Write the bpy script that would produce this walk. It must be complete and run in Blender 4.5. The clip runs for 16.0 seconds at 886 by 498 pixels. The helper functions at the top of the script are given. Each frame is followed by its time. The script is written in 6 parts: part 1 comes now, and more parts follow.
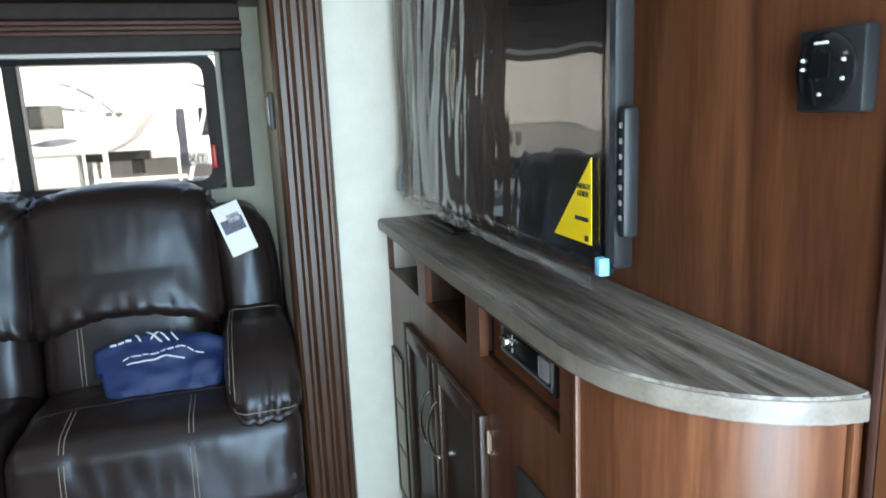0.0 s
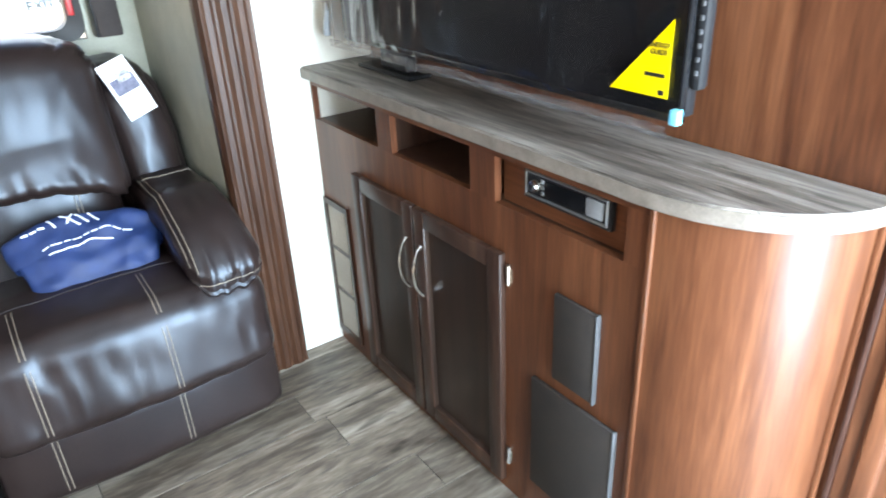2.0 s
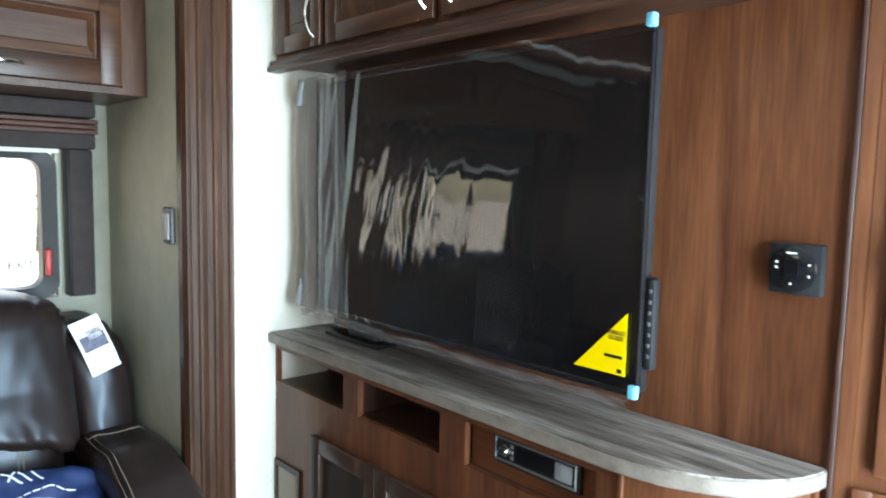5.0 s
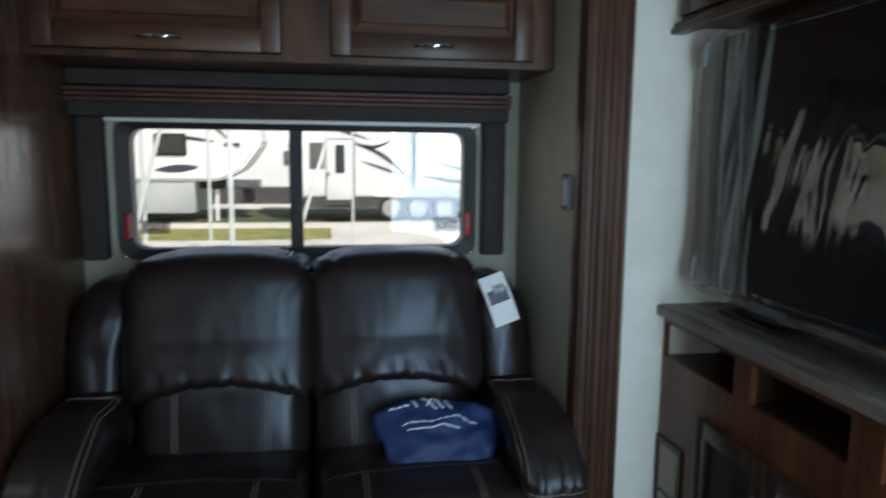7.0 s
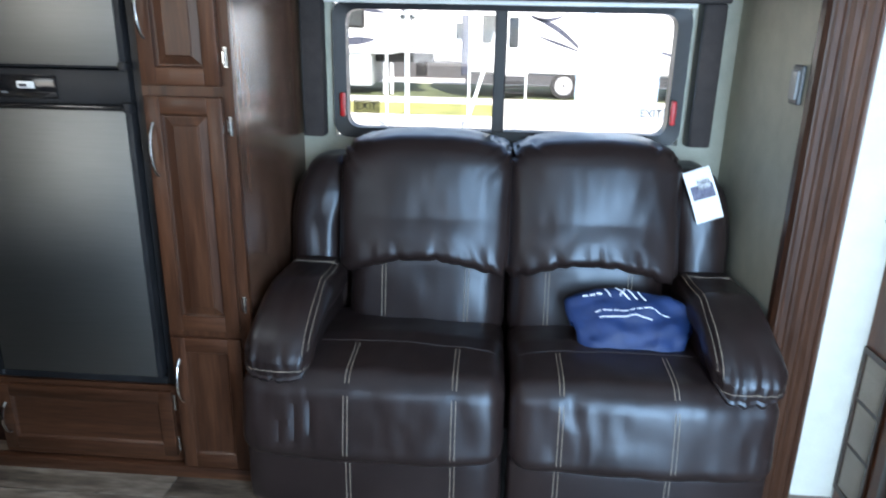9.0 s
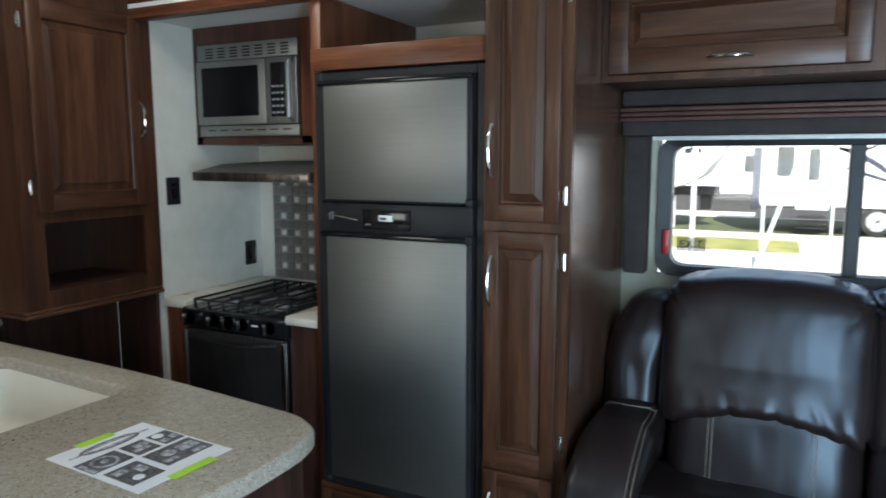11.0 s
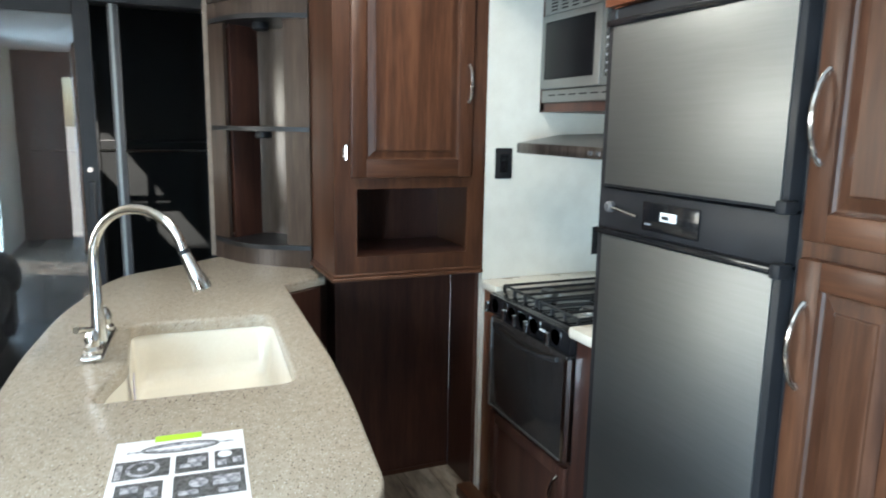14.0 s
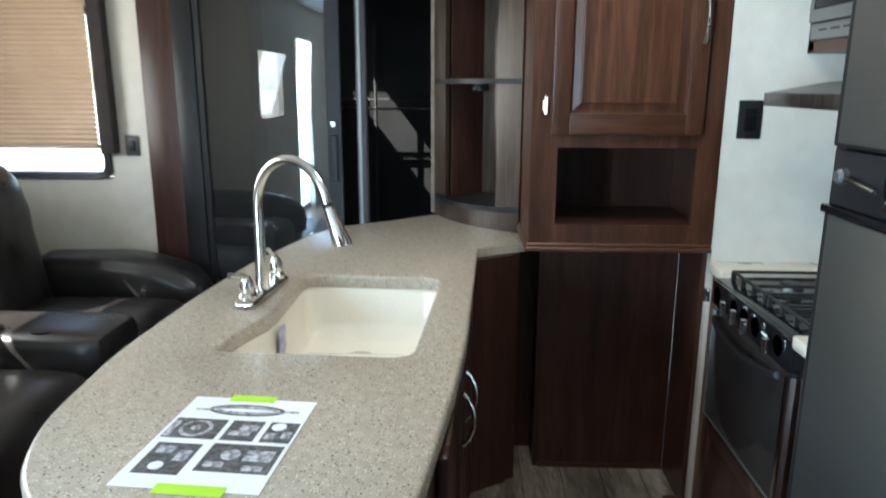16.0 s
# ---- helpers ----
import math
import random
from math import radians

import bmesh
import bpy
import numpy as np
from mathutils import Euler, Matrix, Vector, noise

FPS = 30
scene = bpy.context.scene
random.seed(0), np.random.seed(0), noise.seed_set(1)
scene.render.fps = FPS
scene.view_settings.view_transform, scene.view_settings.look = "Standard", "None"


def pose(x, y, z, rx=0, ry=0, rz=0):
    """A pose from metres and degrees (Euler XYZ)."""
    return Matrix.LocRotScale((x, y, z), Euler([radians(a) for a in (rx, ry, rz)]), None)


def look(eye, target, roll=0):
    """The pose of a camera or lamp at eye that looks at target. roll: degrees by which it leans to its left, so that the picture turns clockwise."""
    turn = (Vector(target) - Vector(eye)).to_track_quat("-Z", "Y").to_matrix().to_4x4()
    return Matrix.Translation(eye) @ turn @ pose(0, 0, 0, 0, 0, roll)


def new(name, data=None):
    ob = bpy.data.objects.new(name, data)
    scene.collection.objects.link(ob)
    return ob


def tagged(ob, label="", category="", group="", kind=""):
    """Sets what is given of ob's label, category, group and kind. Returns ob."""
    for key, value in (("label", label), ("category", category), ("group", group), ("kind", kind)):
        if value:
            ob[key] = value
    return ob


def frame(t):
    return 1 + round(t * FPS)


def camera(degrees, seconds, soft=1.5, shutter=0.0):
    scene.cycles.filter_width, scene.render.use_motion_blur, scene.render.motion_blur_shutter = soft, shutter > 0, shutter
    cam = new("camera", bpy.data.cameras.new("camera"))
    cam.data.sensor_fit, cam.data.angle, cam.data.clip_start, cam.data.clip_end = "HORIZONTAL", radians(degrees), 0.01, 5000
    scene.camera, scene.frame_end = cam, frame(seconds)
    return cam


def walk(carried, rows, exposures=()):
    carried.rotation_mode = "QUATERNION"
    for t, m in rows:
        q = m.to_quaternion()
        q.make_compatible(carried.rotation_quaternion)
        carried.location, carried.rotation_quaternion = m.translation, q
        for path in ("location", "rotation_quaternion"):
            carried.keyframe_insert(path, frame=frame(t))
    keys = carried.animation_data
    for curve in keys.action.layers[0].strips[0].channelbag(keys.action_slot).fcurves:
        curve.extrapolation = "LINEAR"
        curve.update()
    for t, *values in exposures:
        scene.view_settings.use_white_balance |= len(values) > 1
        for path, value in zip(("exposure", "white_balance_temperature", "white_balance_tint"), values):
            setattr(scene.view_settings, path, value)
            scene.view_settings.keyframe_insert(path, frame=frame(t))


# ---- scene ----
from mathutils.bvhtree import BVHTree

cam = camera(65.3, 16.0, soft=1.7, shutter=0.4)
PATH = [
    (0, (0.087, 0.348, 1.316), (0.625, 2.234, 0.925), -2.5),
    (0.5, (0.044, 0.43, 1.395), (0.642, 2.253, 0.829), -0.1),
    (1, (0.054, 0.567, 1.388), (0.696, 2.338, 0.717), -0.4),
    (1.5, (-0.118, 0.564, 1.394), (0.694, 2.216, 0.613), -2.9),
    (2, (-0.368, 0.521, 1.426), (0.635, 1.995, 0.519), -2.9),
    (2.5, (-0.372, 0.5, 1.432), (0.731, 1.925, 0.566), -1.7),
    (3, (-0.43, 0.503, 1.441), (0.761, 1.84, 0.548), 0.2),
    (3.5, (-0.529, 0.498, 1.462), (0.878, 1.784, 0.856), 1.4),
    (4, (-0.584, 0.496, 1.484), (0.885, 1.784, 1.059), 1.2),
    (4.2, (-0.592, 0.495, 1.486), (0.883, 1.799, 1.134), 1.5),
    (6.3, (-0.543, 0.508, 1.469), (0.315, 2.313, 1.383), 0.0),
    (6.5, (-0.539, 0.513, 1.464), (0.19, 2.369, 1.309), 0.4),
    (7, (-0.538, 0.501, 1.453), (-0.207, 2.455, 1.179), 0.6),
    (7.5, (-0.507, 0.48, 1.498), (-0.439, 2.398, 0.934), 1.1),
    (8, (-0.549, 0.461, 1.486), (-0.576, 2.342, 0.808), 1.4),
    (8.5, (-0.6, 0.472, 1.492), (-0.635, 2.343, 0.786), 1.0),
    (9, (-0.667, 0.469, 1.486), (-0.794, 2.366, 0.865), 1.1),
    (9.5, (-0.739, 0.466, 1.51), (-0.976, 2.394, 1.035), 1.2),
    (10, (-0.826, 0.434, 1.536), (-1.304, 2.345, 1.193), 1.1),
    (10.2, (-0.851, 0.425, 1.522), (-1.401, 2.327, 1.239), 0.9),
    (12.3, (-0.861, 0.865, 1.489), (-2.203, 2.306, 1.138), -0.1),
    (12.5, (-0.904, 0.944, 1.492), (-2.289, 2.344, 1.148), 0.2),
    (13, (-0.984, 1.102, 1.491), (-2.458, 2.421, 1.197), 0.3),
    (13.5, (-0.926, 1.238, 1.491), (-2.57, 2.335, 1.186), 1.0),
    (14, (-0.821, 1.372, 1.485), (-2.633, 2.145, 1.136), 1.0),
    (14.5, (-0.921, 1.457, 1.465), (-2.772, 2.047, 0.99), 1.6),
    (15, (-1.057, 1.519, 1.43), (-2.913, 1.938, 0.811), 1.3),
    (15.5, (-1.058, 1.633, 1.429), (-2.951, 1.802, 0.807), 1.4),
    (16, (-1.003, 1.765, 1.449), (-2.948, 1.697, 0.988), 0.2),
]
EXPOSURES = [(0.0, 1.2, 7400, 11), (0.5, 1.25, 7400, 11), (1.0, 1.9, 7300, 12), (1.5, 2.45, 7400, 14), (2.0, 2.55, 7500, 16), (3.0, 2.4, 7350, 16), (4.0, 2.2, 7750, 14), (6.3, 0.85, 6900, 9), (7.0, 0.1, 6800, 9), (7.5, 0.25, 6650, 10), (8.0, 0.6, 6500, 11), (9.0, 1.75, 6400, 13), (9.5, 1.8, 6400, 12), (10.0, 1.0, 6350, 10), (12.5, 2.1, 6650, 7), (13.5, 2.5, 6650, 8), (14.0, 2.7, 6500, 8), (15.5, 2.45, 6350, 8), (16.0, 2.4, 6250, 7)]
walk(cam, [(t, look(eye, target, roll)) for t, eye, target, roll in PATH], EXPOSURES)

# ---- world, sun, lights ----
def sky_and_sun():
    w = bpy.data.worlds.new("world")
    scene.world = w
    w.use_nodes = True
    nt = w.node_tree
    sky = nt.nodes.new("ShaderNodeTexSky")
    sky.sky_type, sky.sun_disc = "NISHITA", False
    sky.sun_elevation, sky.sun_rotation = radians(50), radians(156)
    nt.links.new(sky.outputs[0], nt.nodes["Background"].inputs[0])
    nt.nodes["Background"].inputs[1].default_value = 0.15
    sun = new("sun", bpy.data.lights.new("sun", "SUN"))
    sun.data.energy, sun.data.angle, sun.data.color = 5.0, radians(0.5), (1.0, 0.95, 0.87)
    a, e = radians(156), radians(50)
    # the sun stands to the south, a little east
    away = Vector((math.sin(a) * math.cos(e), math.cos(a) * math.cos(e), math.sin(e)))
    sun.matrix_world = look(away * 30, (0, 0, 0))


def window_light(name, eye, target, w, h, power, colour=(0.93, 0.97, 1.0)):
    lamp = new(name, bpy.data.lights.new(name, "AREA"))
    lamp.data.shape, lamp.data.size, lamp.data.size_y = "RECTANGLE", w, h
    lamp.data.energy, lamp.data.color = power, colour
    lamp.matrix_world = look(eye, target)


sky_and_sun()
window_light("doorway_light", (0.35, -0.1, 1.0), (0.35, 2, 0.9), 0.68, 1.85, 41, (0.5, 0.75, 1.0))
# unseen slide-out window, placed so its lamp lights the west wall and kitchen
window_light("window_light", (-3.1, -0.73, 1.42), (-3.1, 2, 0.8), 0.95, 0.8, 3.6, (1.0, 0.98, 0.92))
window_light("window_light", (-0.95, -0.12, 1.45), (-0.95, 2, 0.8), 0.8, 0.6, 2.4, (0.8, 0.92, 1.0))
# unseen overhead lamp, added to brighten the counter and aisle floor
window_light("roof_vent_light", (-2.5, 1.95, 2.34), (-2.5, 1.95, 0), 0.38, 0.38, 2.6, (1.0, 0.99, 0.93))


# ---- materials ----
def nodes_of(name):
    m = bpy.data.materials.new(name)
    m.use_nodes = True
    return m, m.node_tree.nodes, m.node_tree.links, m.node_tree.nodes["Principled BSDF"]


def surface(name, low, high, rough=0.5, metal=0.0, scale=6.0, fine=120.0, bump=0.15, stretch=(1, 1, 1), coat=0.0, spread=0.12, random_tone=0.0):
    """Two scales of noise between two tones, with uneven gloss and fine relief."""
    m, nodes, link, p = nodes_of(name)
    tc, mp = nodes.new("ShaderNodeTexCoord"), nodes.new("ShaderNodeMapping")
    mp.inputs["Scale"].default_value = stretch
    link.new(tc.outputs["Object"], mp.inputs[0])
    big, small, mix, ramp = (nodes.new("ShaderNodeTexNoise"), nodes.new("ShaderNodeTexNoise"), nodes.new("ShaderNodeMath"), nodes.new("ShaderNodeValToRGB"))
    big.inputs["Scale"].default_value, big.inputs["Detail"].default_value = scale, 6
    small.inputs["Scale"].default_value, small.inputs["Detail"].default_value = fine, 4
    link.new(mp.outputs[0], big.inputs[0]), link.new(mp.outputs[0], small.inputs[0])
    mix.operation = "MULTIPLY_ADD"
    mix.inputs[1].default_value = 0.45
    link.new(small.outputs[0], mix.inputs[0]), link.new(big.outputs[0], mix.inputs[2])
    ramp.color_ramp.elements[0].position, ramp.color_ramp.elements[1].position = 0.52, 0.92
    ramp.color_ramp.elements[0].color, ramp.color_ramp.elements[1].color = (*low, 1), (*high, 1)
    link.new(mix.outputs[0], ramp.inputs[0])
    colour = ramp.outputs[0]
    if random_tone:
        info, hue, span = nodes.new("ShaderNodeObjectInfo"), nodes.new("ShaderNodeHueSaturation"), nodes.new("ShaderNodeMapRange")
        span.inputs["To Min"].default_value, span.inputs["To Max"].default_value = 1 - random_tone, 1 + random_tone
        link.new(info.outputs["Random"], span.inputs[0]), link.new(span.outputs[0], hue.inputs["Value"]), link.new(colour, hue.inputs["Color"])
        colour = hue.outputs[0]
    link.new(colour, p.inputs["Base Color"])
    gloss = nodes.new("ShaderNodeMapRange")
    gloss.inputs["To Min"].default_value, gloss.inputs["To Max"].default_value = max(0.02, rough - spread), rough + spread
    link.new(big.outputs[0], gloss.inputs[0]), link.new(gloss.outputs[0], p.inputs["Roughness"])
    p.inputs["Metallic"].default_value, p.inputs["Coat Weight"].default_value, p.inputs["Coat Roughness"].default_value = metal, coat, 0.8 * rough
    if bump:
        b = nodes.new("ShaderNodeBump")
        b.inputs["Strength"].default_value, b.inputs["Distance"].default_value = bump, 0.002
        link.new(mix.outputs[0], b.inputs["Height"]), link.new(b.outputs[0], p.inputs["Normal"])
    return m


def timber(name, dark, mid, light, axis="z", rough=0.35, scale=1.0, coat=0.08, bump=0.08, random_tone=0.0, slow=0.7, fleck=0.0, figure_by=1.0):
    """Wood with a grain that runs along one axis: slow figure, fine pores and, on rustic boards, dark flecks."""
    s = {"x": (slow, 9, 9), "y": (9, slow, 9), "z": (9, 9, slow)}[axis]
    m, nodes, link, p = nodes_of(name)
    tc, mp = nodes.new("ShaderNodeTexCoord"), nodes.new("ShaderNodeMapping")
    mp.inputs["Scale"].default_value = tuple(scale * v for v in s)
    coords = tc.outputs["Object"]
    if random_tone:
        info, shift = nodes.new("ShaderNodeObjectInfo"), nodes.new("ShaderNodeVectorMath")
        shift.operation = "MULTIPLY_ADD"
        comb = nodes.new("ShaderNodeCombineXYZ")
        for k in range(3):
            link.new(info.outputs["Random"], comb.inputs[k])
        shift.inputs[1].default_value = (7, 11, 5)
        link.new(comb.outputs[0], shift.inputs[0]), link.new(coords, shift.inputs[2])
        coords = shift.outputs[0]
    link.new(coords, mp.inputs[0])
    figure, pores, mix, ramp = nodes.new("ShaderNodeTexNoise"), nodes.new("ShaderNodeTexNoise"), nodes.new("ShaderNodeMath"), nodes.new("ShaderNodeValToRGB")
    figure.inputs["Scale"].default_value, figure.inputs["Detail"].default_value, figure.inputs["Distortion"].default_value = 1.3 * figure_by, 5, 1.2
    pores.inputs["Scale"].default_value, pores.inputs["Detail"].default_value = 14, 5
    link.new(mp.outputs[0], figure.inputs[0]), link.new(mp.outputs[0], pores.inputs[0])
    mix.operation, mix.inputs[1].default_value = "MULTIPLY_ADD", 0.5
    link.new(pores.outputs[0], mix.inputs[0]), link.new(figure.outputs[0], mix.inputs[2])
    e = ramp.color_ramp.elements
    e[0].position, e[0].color, e[1].position, e[1].color = 0.5, (*dark, 1), 0.98, (*light, 1)
    k = e.new(0.74)
    k.color = (*mid, 1)
    link.new(mix.outputs[0], ramp.inputs[0])
    colour = ramp.outputs[0]
    if random_tone:
        hue, span = nodes.new("ShaderNodeHueSaturation"), nodes.new("ShaderNodeMapRange")
        span.inputs["To Min"].default_value, span.inputs["To Max"].default_value = 1 - random_tone, 1 + random_tone
        link.new(info.outputs["Random"], span.inputs[0]), link.new(span.outputs[0], hue.inputs["Value"]), link.new(colour, hue.inputs["Color"])
        colour = hue.outputs[0]
    if fleck:
        spots, cut, tint = nodes.new("ShaderNodeTexNoise"), nodes.new("ShaderNodeMapRange"), nodes.new("ShaderNodeMix")
        spots.inputs["Scale"].default_value, spots.inputs["Detail"].default_value, spots.inputs["Distortion"].default_value = 4.2, 6, 0.8
        cut.inputs["From Min"].default_value, cut.inputs["From Max"].default_value = 0.54, 0.66
        cut.inputs["To Min"].default_value, cut.inputs["To Max"].default_value = 0.0, fleck
        tint.data_type = "RGBA"
        link.new(mp.outputs[0], spots.inputs[0]), link.new(spots.outputs[0], cut.inputs[0]), link.new(cut.outputs[0], tint.inputs["Factor"])
        link.new(colour, tint.inputs[6])
        tint.inputs[7].default_value = (*[c * 0.8 for c in dark], 1)
        colour = tint.outputs[2]
    link.new(colour, p.inputs["Base Color"])
    gloss = nodes.new("ShaderNodeMapRange")
    gloss.inputs["To Min"].default_value, gloss.inputs["To Max"].default_value = rough - 0.07, rough + 0.1
    link.new(pores.outputs[0], gloss.inputs[0]), link.new(gloss.outputs[0], p.inputs["Roughness"])
    p.inputs["Coat Weight"].default_value, p.inputs["Coat Roughness"].default_value = coat, 0.25
    p.inputs["Specular IOR Level"].default_value = 0.35
    b = nodes.new("ShaderNodeBump")
    b.inputs["Strength"].default_value, b.inputs["Distance"].default_value = bump, 0.001
    link.new(mix.outputs[0], b.inputs["Height"]), link.new(b.outputs[0], p.inputs["Normal"])
    return m


def speckled(name, low, high):
    """Cast counter: an even ground with dark, brown and pale flecks of several sizes."""
    m, nodes, link, p = nodes_of(name)
    tc = nodes.new("ShaderNodeTexCoord")
    ground, ramp = nodes.new("ShaderNodeTexNoise"), nodes.new("ShaderNodeValToRGB")
    ground.inputs["Scale"].default_value, ground.inputs["Detail"].default_value = 60, 6
    ramp.color_ramp.elements[0].position, ramp.color_ramp.elements[1].position = 0.35, 0.65
    ramp.color_ramp.elements[0].color, ramp.color_ramp.elements[1].color = (*low, 1), (*high, 1)
    link.new(tc.outputs["Object"], ground.inputs[0]), link.new(ground.outputs[0], ramp.inputs[0])
    colour = ramp.outputs[0]
    for scale, level, tone in ((320, 0.05, (0.11, 0.085, 0.065)), (300, 0.08, (0.66, 0.62, 0.55)), (210, 0.03, (0.12, 0.09, 0.07)), (520, 0.12, (0.29, 0.235, 0.175))):
        v, pick, cut, both, mix = nodes.new("ShaderNodeTexVoronoi"), nodes.new("ShaderNodeMath"), nodes.new("ShaderNodeMath"), nodes.new("ShaderNodeMath"), nodes.new("ShaderNodeMix")
        sep = nodes.new("ShaderNodeSeparateColor")
        v.inputs["Scale"].default_value = scale
        link.new(tc.outputs["Object"], v.inputs["Vector"]), link.new(v.outputs["Color"], sep.inputs[0])
        pick.operation, pick.inputs[1].default_value = "LESS_THAN", level * 1.6
        link.new(sep.outputs[0], pick.inputs[0])
        cut.operation, cut.inputs[1].default_value = "LESS_THAN", 0.42
        link.new(v.outputs["Distance"], cut.inputs[0])
        both.operation = "MULTIPLY"
        link.new(pick.outputs[0], both.inputs[0]), link.new(cut.outputs[0], both.inputs[1])
        mix.data_type = "RGBA"
        link.new(both.outputs[0], mix.inputs["Factor"]), link.new(colour, mix.inputs[6])
        mix.inputs[7].default_value = (*tone, 1)
        colour = mix.outputs[2]
    link.new(colour, p.inputs["Base Color"])
    p.inputs["Roughness"].default_value = 0.24
    return m


def glass(name, tint=(1, 1, 1), rough=0.0, clear=0.9, ior=1.5, haze=0.0):
    """Thin glass or film: mostly clear, with a mirror reflection that grows towards grazing angles."""
    m, nodes, link, p = nodes_of(name)
    out = nodes["Material Output"]
    nodes.remove(p)
    tr, gl, mx, lw = nodes.new("ShaderNodeBsdfTransparent"), nodes.new("ShaderNodeBsdfGlossy"), nodes.new("ShaderNodeMixShader"), nodes.new("ShaderNodeLayerWeight")
    tr.inputs[0].default_value = (*[c * clear for c in tint], 1)
    gl.inputs["Roughness"].default_value = rough
    lw.inputs["Blend"].default_value = 0.5
    steep, share = nodes.new("ShaderNodeMath"), nodes.new("ShaderNodeMapRange")
    steep.operation, steep.inputs[1].default_value = "POWER", 5.0
    share.inputs["To Min"].default_value, share.inputs["To Max"].default_value = ((ior - 1) / (ior + 1)) ** 2, 1.0
    link.new(lw.outputs["Facing"], steep.inputs[0]), link.new(steep.outputs[0], share.inputs[0])
    through_part = tr
    if haze:
        through_part, milk = nodes.new("ShaderNodeMixShader"), nodes.new("ShaderNodeBsdfDiffuse")
        milk.inputs[0].default_value = (0.7, 0.7, 0.72, 1)
        through_part.inputs[0].default_value = haze
        link.new(tr.outputs[0], through_part.inputs[1]), link.new(milk.outputs[0], through_part.inputs[2])
    link.new(share.outputs[0], mx.inputs[0]), link.new(through_part.outputs[0], mx.inputs[1]), link.new(gl.outputs[0], mx.inputs[2]), link.new(mx.outputs[0], out.inputs[0])
    return m


CHERRY = timber("cherry_wood", (0.06, 0.0182, 0.0082), (0.111, 0.0365, 0.016), (0.172, 0.0615, 0.0272), random_tone=0.13)
CHERRY_X = timber("cherry_wood_across", (0.06, 0.0182, 0.0082), (0.111, 0.0365, 0.016), (0.172, 0.0615, 0.0272), axis="x", random_tone=0.13)
CHERRY_Y = timber("cherry_wood_along", (0.06, 0.0182, 0.0082), (0.111, 0.0365, 0.016), (0.172, 0.0615, 0.0272), axis="y", random_tone=0.13)
MAPLE = timber("stained_maple", (0.03, 0.0112, 0.0056), (0.065, 0.0252, 0.0125), (0.108, 0.0445, 0.0225), random_tone=0.13)
DARKWOOD = timber("dark_panel_and_niche_shade", (0.016, 0.0088, 0.0066), (0.027, 0.015, 0.0105), (0.042, 0.023, 0.0155))
MAPLE_X = timber("stained_maple_across", (0.03, 0.0112, 0.0056), (0.065, 0.0252, 0.0125), (0.108, 0.0445, 0.0225), axis="x", random_tone=0.13)
MAPLE_Y = timber("stained_maple_along", (0.03, 0.0112, 0.0056), (0.065, 0.0252, 0.0125), (0.108, 0.0445, 0.0225), axis="y", random_tone=0.13)
ESPRESSO = timber("espresso_and_niche_shade", (0.024, 0.011, 0.0078), (0.044, 0.0205, 0.0135), (0.07, 0.034, 0.0215))
ACROSS = {("cherry_wood", True): CHERRY_X, ("cherry_wood", False): CHERRY_Y, ("stained_maple", True): MAPLE_X, ("stained_maple", False): MAPLE_Y}
GREYTOP = timber("weathered_grey_laminate", (0.045, 0.036, 0.03), (0.143, 0.12, 0.104), (0.285, 0.252, 0.224), axis="y", rough=0.4, coat=0.0, slow=0.75, scale=1.7, fleck=0.7)
PLANK = timber("grey_oak_vinyl", (0.042, 0.031, 0.024), (0.16, 0.127, 0.098), (0.32, 0.275, 0.225), axis="x", rough=0.4, coat=0.0, scale=0.55, random_tone=0.3, slow=1.9, fleck=0.6)
GROUT = surface("floor_joint", (0.02, 0.018, 0.016), (0.035, 0.03, 0.028), 0.8)
WHITEWALL = surface("cream_vinyl_wallboard", (0.66, 0.63, 0.55), (0.725, 0.7, 0.62), 0.6, scale=14, fine=220, bump=0.25)
SAGE = surface("sage_grey_wallboard", (0.36, 0.36, 0.29), (0.43, 0.43, 0.35), 0.6, scale=14, fine=220, bump=0.2)
CEILING = surface("white_ceiling_vinyl", (0.7, 0.69, 0.66), (0.78, 0.77, 0.74), 0.7, scale=5, fine=160)
LEATHER = surface("dark_brown_leather", (0.016, 0.0095, 0.0085), (0.027, 0.0168, 0.015), 0.34, scale=5, fine=260, bump=0.25, spread=0.06)
LEATHER_SHEEN = LEATHER.node_tree.nodes["Principled BSDF"].inputs
# the sky's bluish reflection is put into the leather's specular tint
LEATHER_SHEEN["Specular Tint"].default_value, LEATHER_SHEEN["Specular IOR Level"].default_value = (0.74, 0.87, 1.0, 1), 0.48
BLACK = surface("black_plastic", (0.012, 0.012, 0.013), (0.02, 0.02, 0.022), 0.4, scale=9, fine=300, bump=0.05)
BLACK.node_tree.nodes["Principled BSDF"].inputs["Specular IOR Level"].default_value = 0.3
STEEL = surface("brushed_steel", (0.28, 0.29, 0.285), (0.34, 0.35, 0.34), 0.47, 1.0, scale=3, fine=160, bump=0.02, stretch=(1, 1, 0.05), spread=0.05)
FRIDGESTEEL = surface("smooth_brushed_steel", (0.25, 0.255, 0.25), (0.285, 0.29, 0.285), 0.46, 1.0, scale=2, fine=190, bump=0.015, stretch=(0.05, 1, 1), spread=0.05)
# reflected streaks are put into this steel's colour
HOODSTEEL = surface("steel_with_painted_reflections", (0.09, 0.075, 0.065), (0.3, 0.27, 0.245), 0.3, 1.0, scale=14, fine=120, bump=0.01, stretch=(1, 1, 0.1), spread=0.05)
